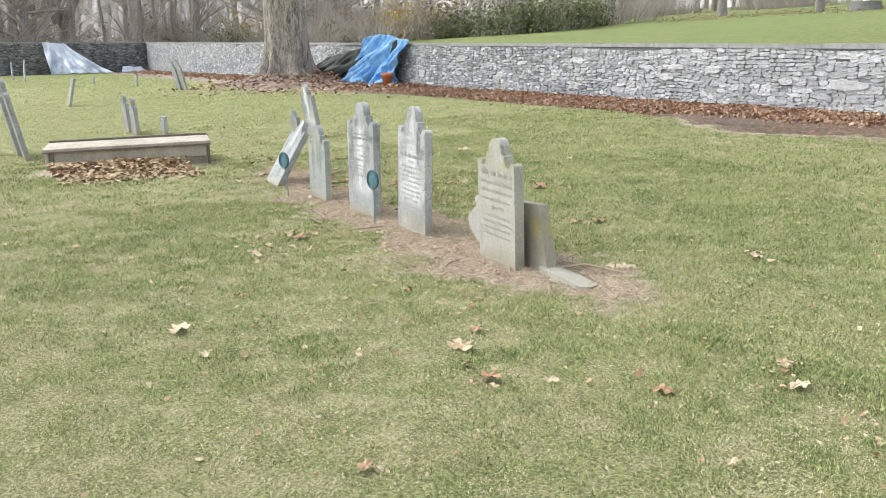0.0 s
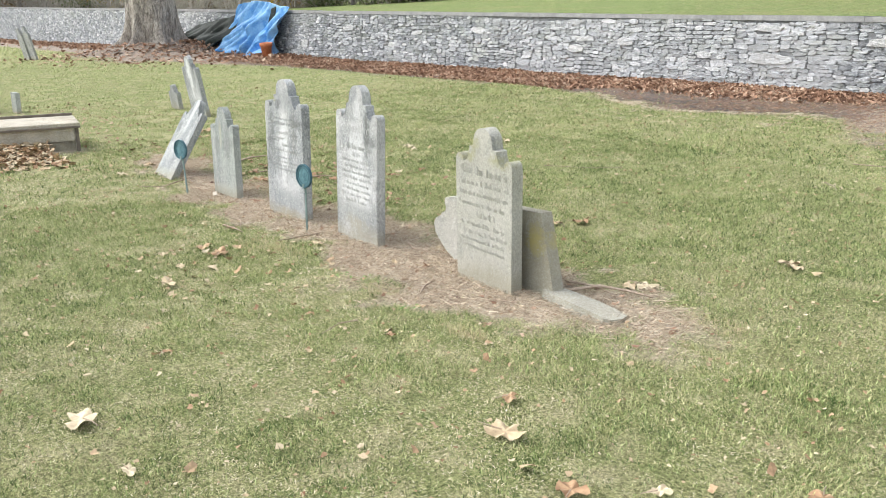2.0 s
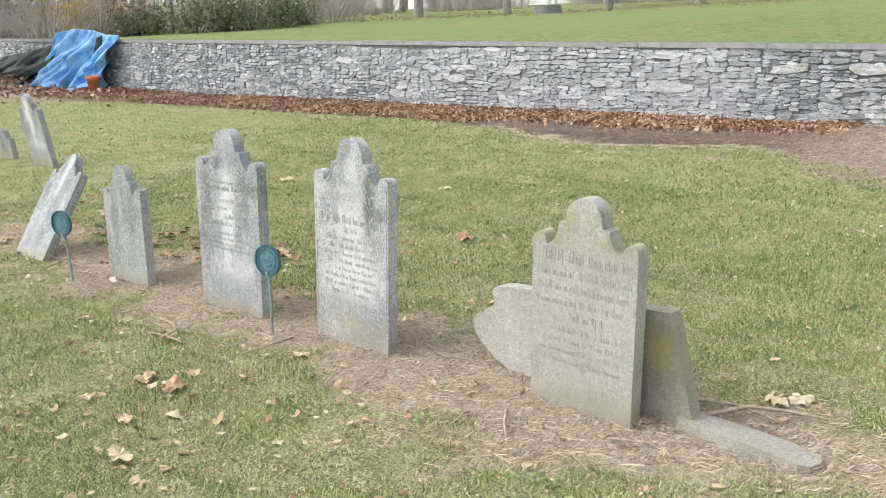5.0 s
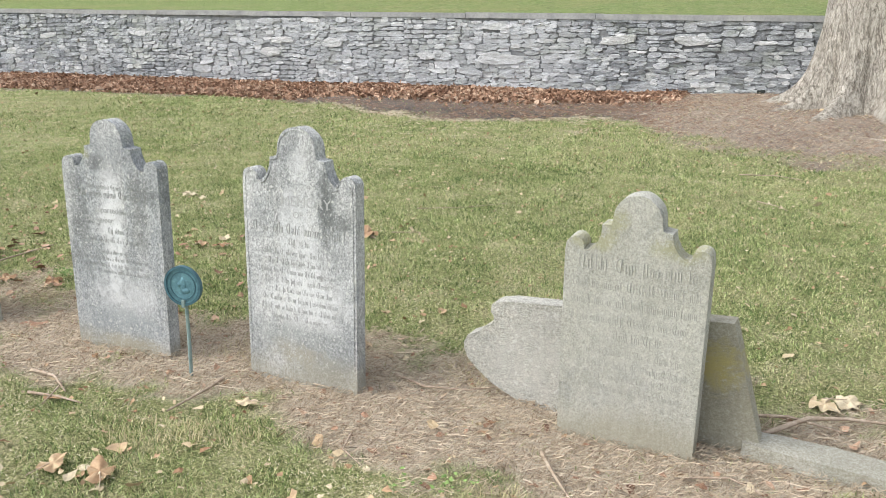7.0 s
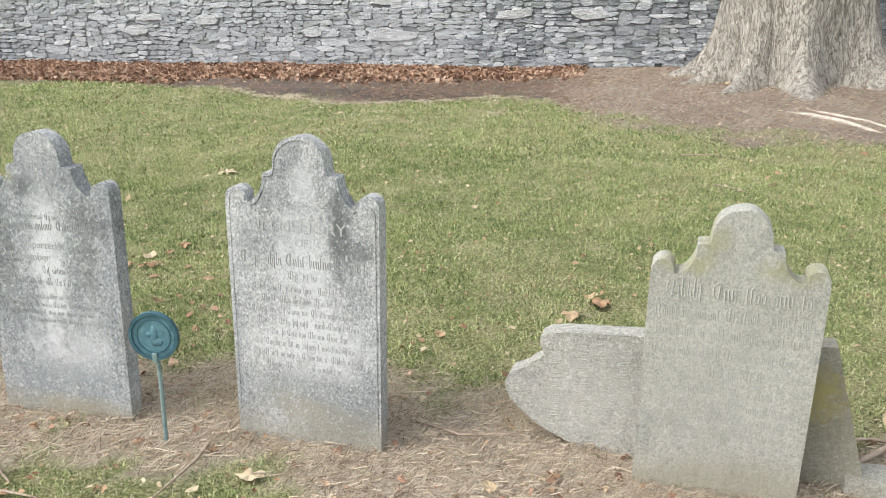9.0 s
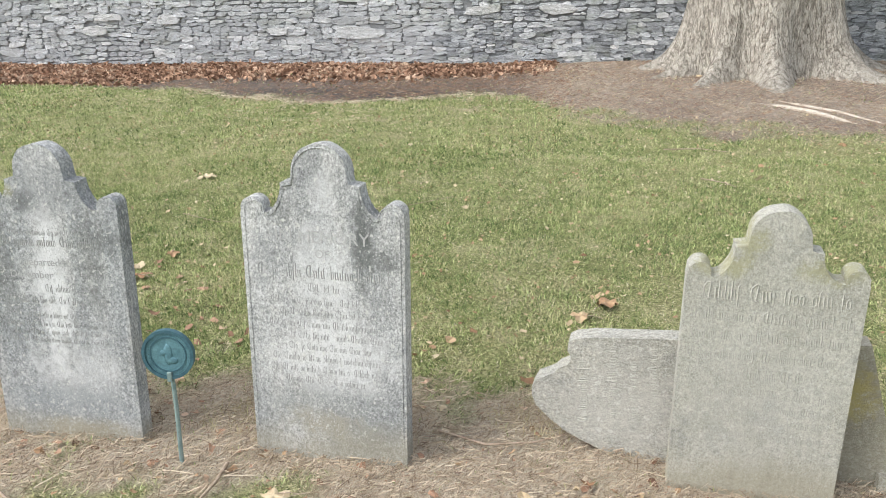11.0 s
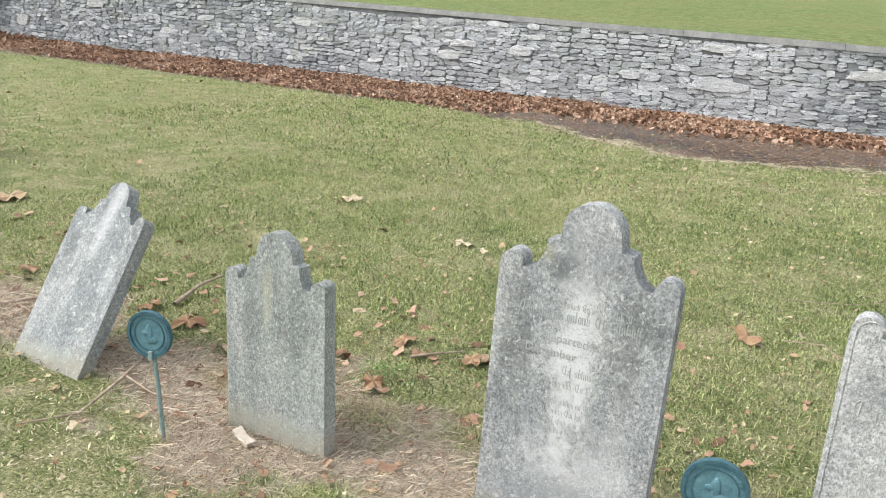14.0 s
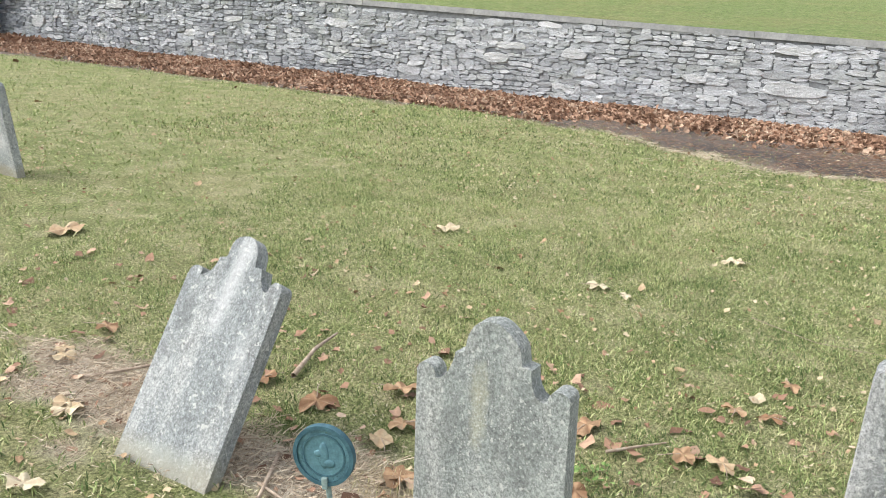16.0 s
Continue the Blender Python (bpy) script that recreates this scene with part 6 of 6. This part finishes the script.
# ---------------------------------------------------------------- grass
def grass(name, n, xs, ys, length, width, seed, label, floor=0.0):
    r = np.random.default_rng(seed)
    x, y = r.uniform(*xs, n), r.uniform(*ys, n)
    clump = 0.50 + 0.50 * step(0.30, 0.55, fbm(x * 3.3, y * 3.3, 41))
    keep = r.random(n) < (1 - 0.96 * soil(x, y)) * clump
    x, y = x[keep], y[keep]
    n = len(x)
    z = land(x, y) - 0.004
    dead = step(0.43, 0.60, 0.5 * fbm(x * 1.3, y * 1.3, 43) + 0.5 * fbm(x * 4.5, y * 4.5, 44) + 0.075 * step(-7.5, -5.0, x) * step(-1.5, -3.0, x) * step(2.9, 1.6, y) + 0.07 * step(2.6, 1.4, y) * step(-4.5, -2.5, x))
    dead = np.clip(dead + 1.1 * (fbm(x * 11, y * 11, 57) - 0.5), 0, 1)
    isdead = r.random(n) < (0.16 + 0.17 * step(3.4, 2.4, y) + 0.62 * dead) * (1 - 0.20 * step(3.2, 3.9, y))
    ln = length * r.uniform(0.55, 1.35, n) * np.where(isdead, 0.62, 1.0)
    a, lean = r.uniform(0, 2 * np.pi, n), np.clip(np.where(isdead, r.normal(1.22, 0.2, n), r.normal(0.78, 0.32, n)), 0.05, 1.5)
    tip = np.stack([np.cos(a) * np.sin(lean), np.sin(a) * np.sin(lean), np.cos(lean)], -1) * ln[:, None]
    w = width * r.uniform(0.6, 1.4, n)
    b = r.uniform(0, 2 * np.pi, n)
    side = np.stack([np.cos(b) * w / 2, np.sin(b) * w / 2, 0 * w], -1)
    p = np.stack([x, y, z], -1)
    mid = p + tip * 0.45 + np.array([0, 0, 1]) * (0.10 * ln)[:, None]
    v = np.stack([p, mid + side, mid - side, p + tip], 1)
    i = (np.arange(n) * 4)[:, None]
    tri = np.concatenate([i + np.array([[0, 1, 2]]), i + np.array([[2, 1, 3]])], 0)
    tone = np.where(isdead, np.clip(0.60 + 0.40 * r.random(n) ** 1.2 + 0.3 * (vnoise(x * 40, y * 40, 59) - 0.5), 0.59, 1), np.clip(r.normal(0.34, 0.33, n) + 0.7 * (fbm(x * 1.6, y * 1.6, 47) - 0.5) + 0.55 * (fbm(x * 17, y * 17, 49) - 0.5) + 0.45 * (vnoise(x * 60, y * 60, 53) - 0.5), floor, 0.6))
    return tagged(mesh_np(name, v.reshape(-1, 3), tri, M_GRASS, None, False, {"tone": np.repeat(tone, 4)}), label, "grass", kind="stuff")


n = 3000
lx, ly = leaf_rng.uniform(-10.2, -3.0, n), leaf_rng.uniform(2.3, 4.1, n)
keep = leaf_rng.random(n) < 0.75 * soil(lx, ly)
lx, ly = lx[keep], ly[keep]
tagged(leaf_cards("leaf_scraps", np.stack([lx, ly, land(lx, ly) + leaf_rng.uniform(0.006, 0.02, len(lx))], -1), 0.010 + 0.038 * leaf_rng.random(len(lx)) ** 3, M_LITTER, None, leaf_rng, True),
       "brown scraps of dead leaf on the bare soil", "leaves")

GRASS = "short mown lawn grass, green mixed with straw"
grass("grass", 600000, (-8.2, 0.2), (0.0, 3.2), 0.029, 0.0029, 1, GRASS)
grass("grass", 540000, (-11.0, -0.5), (3.0, 7.2), 0.030, 0.0036, 2, GRASS)
grass("grass", 200000, (-13.5, 0.5), (7.0, 11.9), 0.034, 0.0070, 3, GRASS)
grass("grass", 80000, (-13.5, -8.2), (-0.5, 3.2), 0.038, 0.0060, 4, GRASS)
grass("grass", 45000, (-61.0, -27.0), (-1.0, 11.0), 0.05, 0.028, 6, GRASS, 0.36)
grass("grass", 90000, (-27.0, -11.0), (-0.5, 11.5), 0.040, 0.011, 5, GRASS, 0.26)


def tuft(x, y, r0, n, seed):
    r = np.random.default_rng(seed)
    a, q = r.uniform(0, 2 * np.pi, n), r0 * np.sqrt(r.random(n))
    px, py = x + q * np.cos(a), y + 0.6 * q * np.sin(a)
    p = np.stack([px, py, land(px, py) - 0.004], -1)
    b, lean, ln = r.uniform(0, 2 * np.pi, n), np.clip(r.normal(0.95, 0.35, n), 0, 1.5), r.uniform(0.02, 0.055, n)
    tip = np.stack([np.cos(b) * np.sin(lean), np.sin(b) * np.sin(lean), np.cos(lean)], -1) * ln[:, None]
    side = np.stack([-np.sin(b), np.cos(b), 0 * b], -1) * 0.0009
    v = np.stack([p - side, p + side, p + tip * 0.6 + side + np.array([0, 0, 0.012]), p + tip * 0.6 - side + np.array([0, 0, 0.012]), p + tip], 1)
    i = (np.arange(n) * 5)[:, None]
    tri = np.concatenate([i + np.array([[0, 1, 2]]), i + np.array([[0, 2, 3]]), i + np.array([[3, 2, 4]])], 0)
    return tagged(mesh_np("grass_tuft", v.reshape(-1, 3), tri, M_GRASS, None, False, {"tone": np.repeat(r.uniform(0.59, 0.70, n), 5)}), "dry tan tuft of dead grass beside the headstones", "grass", kind="stuff")


for k, (x, y, r0) in enumerate([(-6.28, 3.28, 0.20), (-5.95, 2.62, 0.2), (-4.9, 2.6, 0.16), (-7.62, 3.40, 0.17), (-6.15, 2.52, 0.24), (-3.45, 3.45, 0.20), (-4.15, 2.55, 0.15), (-7.2, 3.45, 0.15), (-8.25, 3.3, 0.18), (-5.3, 3.4, 0.2)]):
    tuft(x, y, r0 * 0.85, 300, 400 + k)
def weed(x, y, n, seed):
    """A low clump of broad green leaves."""
    r = np.random.default_rng(seed)
    c = np.stack([x + r.normal(0, 0.045, n), y + r.normal(0, 0.035, n), land(x, y) + r.uniform(0.01, 0.05, n)], -1)
    return tagged(leaf_cards("weed", c, r.uniform(0.010, 0.022, n), M_WEED, None, r, True), "low bright green weed clump in the lawn", "weed")


for k, (x, y) in enumerate([(-7.76, 3.66), (-7.15, 2.72), (-5.2, 2.55), (-5.05, 2.62), (-4.5, 2.5)]):
    weed(x, y, 60 if k == 0 else 18, 450 + k)
chip = part("stone_chip", box_bm((-0.058, -0.018, -0.008), (0.058, 0.018, 0.012), 0.006, 0.012, 1), M_CHIP)
chip.matrix_basis = pose(-7.90, 3.015, g(-7.90, 3.015) + 0.018, 6, 5, -20)
tagged(chip, "pale flat chip of stone at the foot of a headstone", "stone")

# ---------------------------------------------------------------- end wall and the stones of both walls
wall_west = tagged(new("wall_west"), "dark rubble wall closing the far end, lichen and shade in its colour", "wall", kind="structure")
wv = np.array([[x, y, z] for x in (-62.7, -62.28) for y in (-40, 12.3) for z in (-0.8, 2.0)], float)
mesh_np("core", wv, BOXF, M_MORTAR, wall_west)
wv = np.array([[x, y, z] for x in (-62.75, -62.2) for y in (-40, 12.2) for z in (2.0, 2.08)], float)
mesh_np("coping", wv, BOXF, M_COPING, wall_west)


def stone_field(name, items, mat, parent, place):
    vs, fs, tones, off = [], [], [], 0
    for u, v, w, h, d, turn, kind, tone in items:
        bv, bf = UNIT[kind]
        c, s_ = math.cos(radians(turn)), math.sin(radians(turn))
        x, z = bv[:, 0] * w, bv[:, 2] * h
        vs.append(place(u + x * c - z * s_, bv[:, 1] * d, v + x * s_ + z * c))
        fs.append(bf + off)
        tones.append(np.full(len(bv), tone))
        off += len(bv)
    return tagged(mesh_np(name, np.concatenate(vs), np.concatenate(fs), mat, parent, False, {"tone": np.concatenate(tones)}), kind="stuff")


west_rng = np.random.default_rng(19)
west = []
for y0 in np.arange(-40, 12, 3.5):
    west += rubble(y0, y0 + 3.5, -0.4, 2.0, west_rng)
west = face_stones(west, west_rng, 0.06)
stone_field("stone", west, M_RUBBLE_DARK, wall_west, lambda u, d, v: np.stack([-62.28 - d, u, v], -1))

# the stones that the path passes nearest are pieces of their own
centre = -8.4
order = sorted(range(len(stones)), key=lambda i: (abs(stones[i][0] - centre), i))
single = set([i for i in order if stones[i][1] > 0.42][:275])
rest = [s_ for i, s_ in enumerate(stones) if i not in single]
stone_field("stone", rest, M_RUBBLE, wall_north, lambda u, d, v: np.stack([u, WALL_Y + d, v], -1))
shapes = []
for i, (bv, bf) in enumerate(UNIT):
    me = bpy.data.meshes.new("stone")
    me.from_pydata([tuple(p) for p in bv], [], [tuple(int(j) for j in f) for f in bf])
    me.attributes.new("tone", "FLOAT", "POINT").data.foreach_set("value", np.zeros(len(bv), np.float32))
    me.materials.append(M_RUBBLE_PIECE)
    shapes.append(me)
pale_shapes = [me.copy() for me in shapes]
for me in pale_shapes:
    me.materials[0] = M_RUBBLE_PALE
for s_, meshes in [(stones[i], shapes) for i in sorted(single)] + [(s_, pale_shapes) for s_ in pale_stones]:
    u, v, w, h, d, turn, kind, tone = s_
    ob = new("stone", meshes[kind])
    ob.parent = wall_north
    ob.matrix_basis = pose(u, WALL_Y, v, 0, -turn, 0) @ Matrix.Diagonal((w, d, h, 1))

# no recess: a proud black block whose colour stands for shade in the drain
hole = part("drain_shade_block", box_bm((-0.045, -0.045, -0.035), (0.05, 0.0, 0.035), 0.012, 0.01, 1), M_BLACK, wall_north, "black block painting the shade of a drain opening in the wall")
hole.matrix_basis = pose(-5.02, WALL_Y, 0.47)
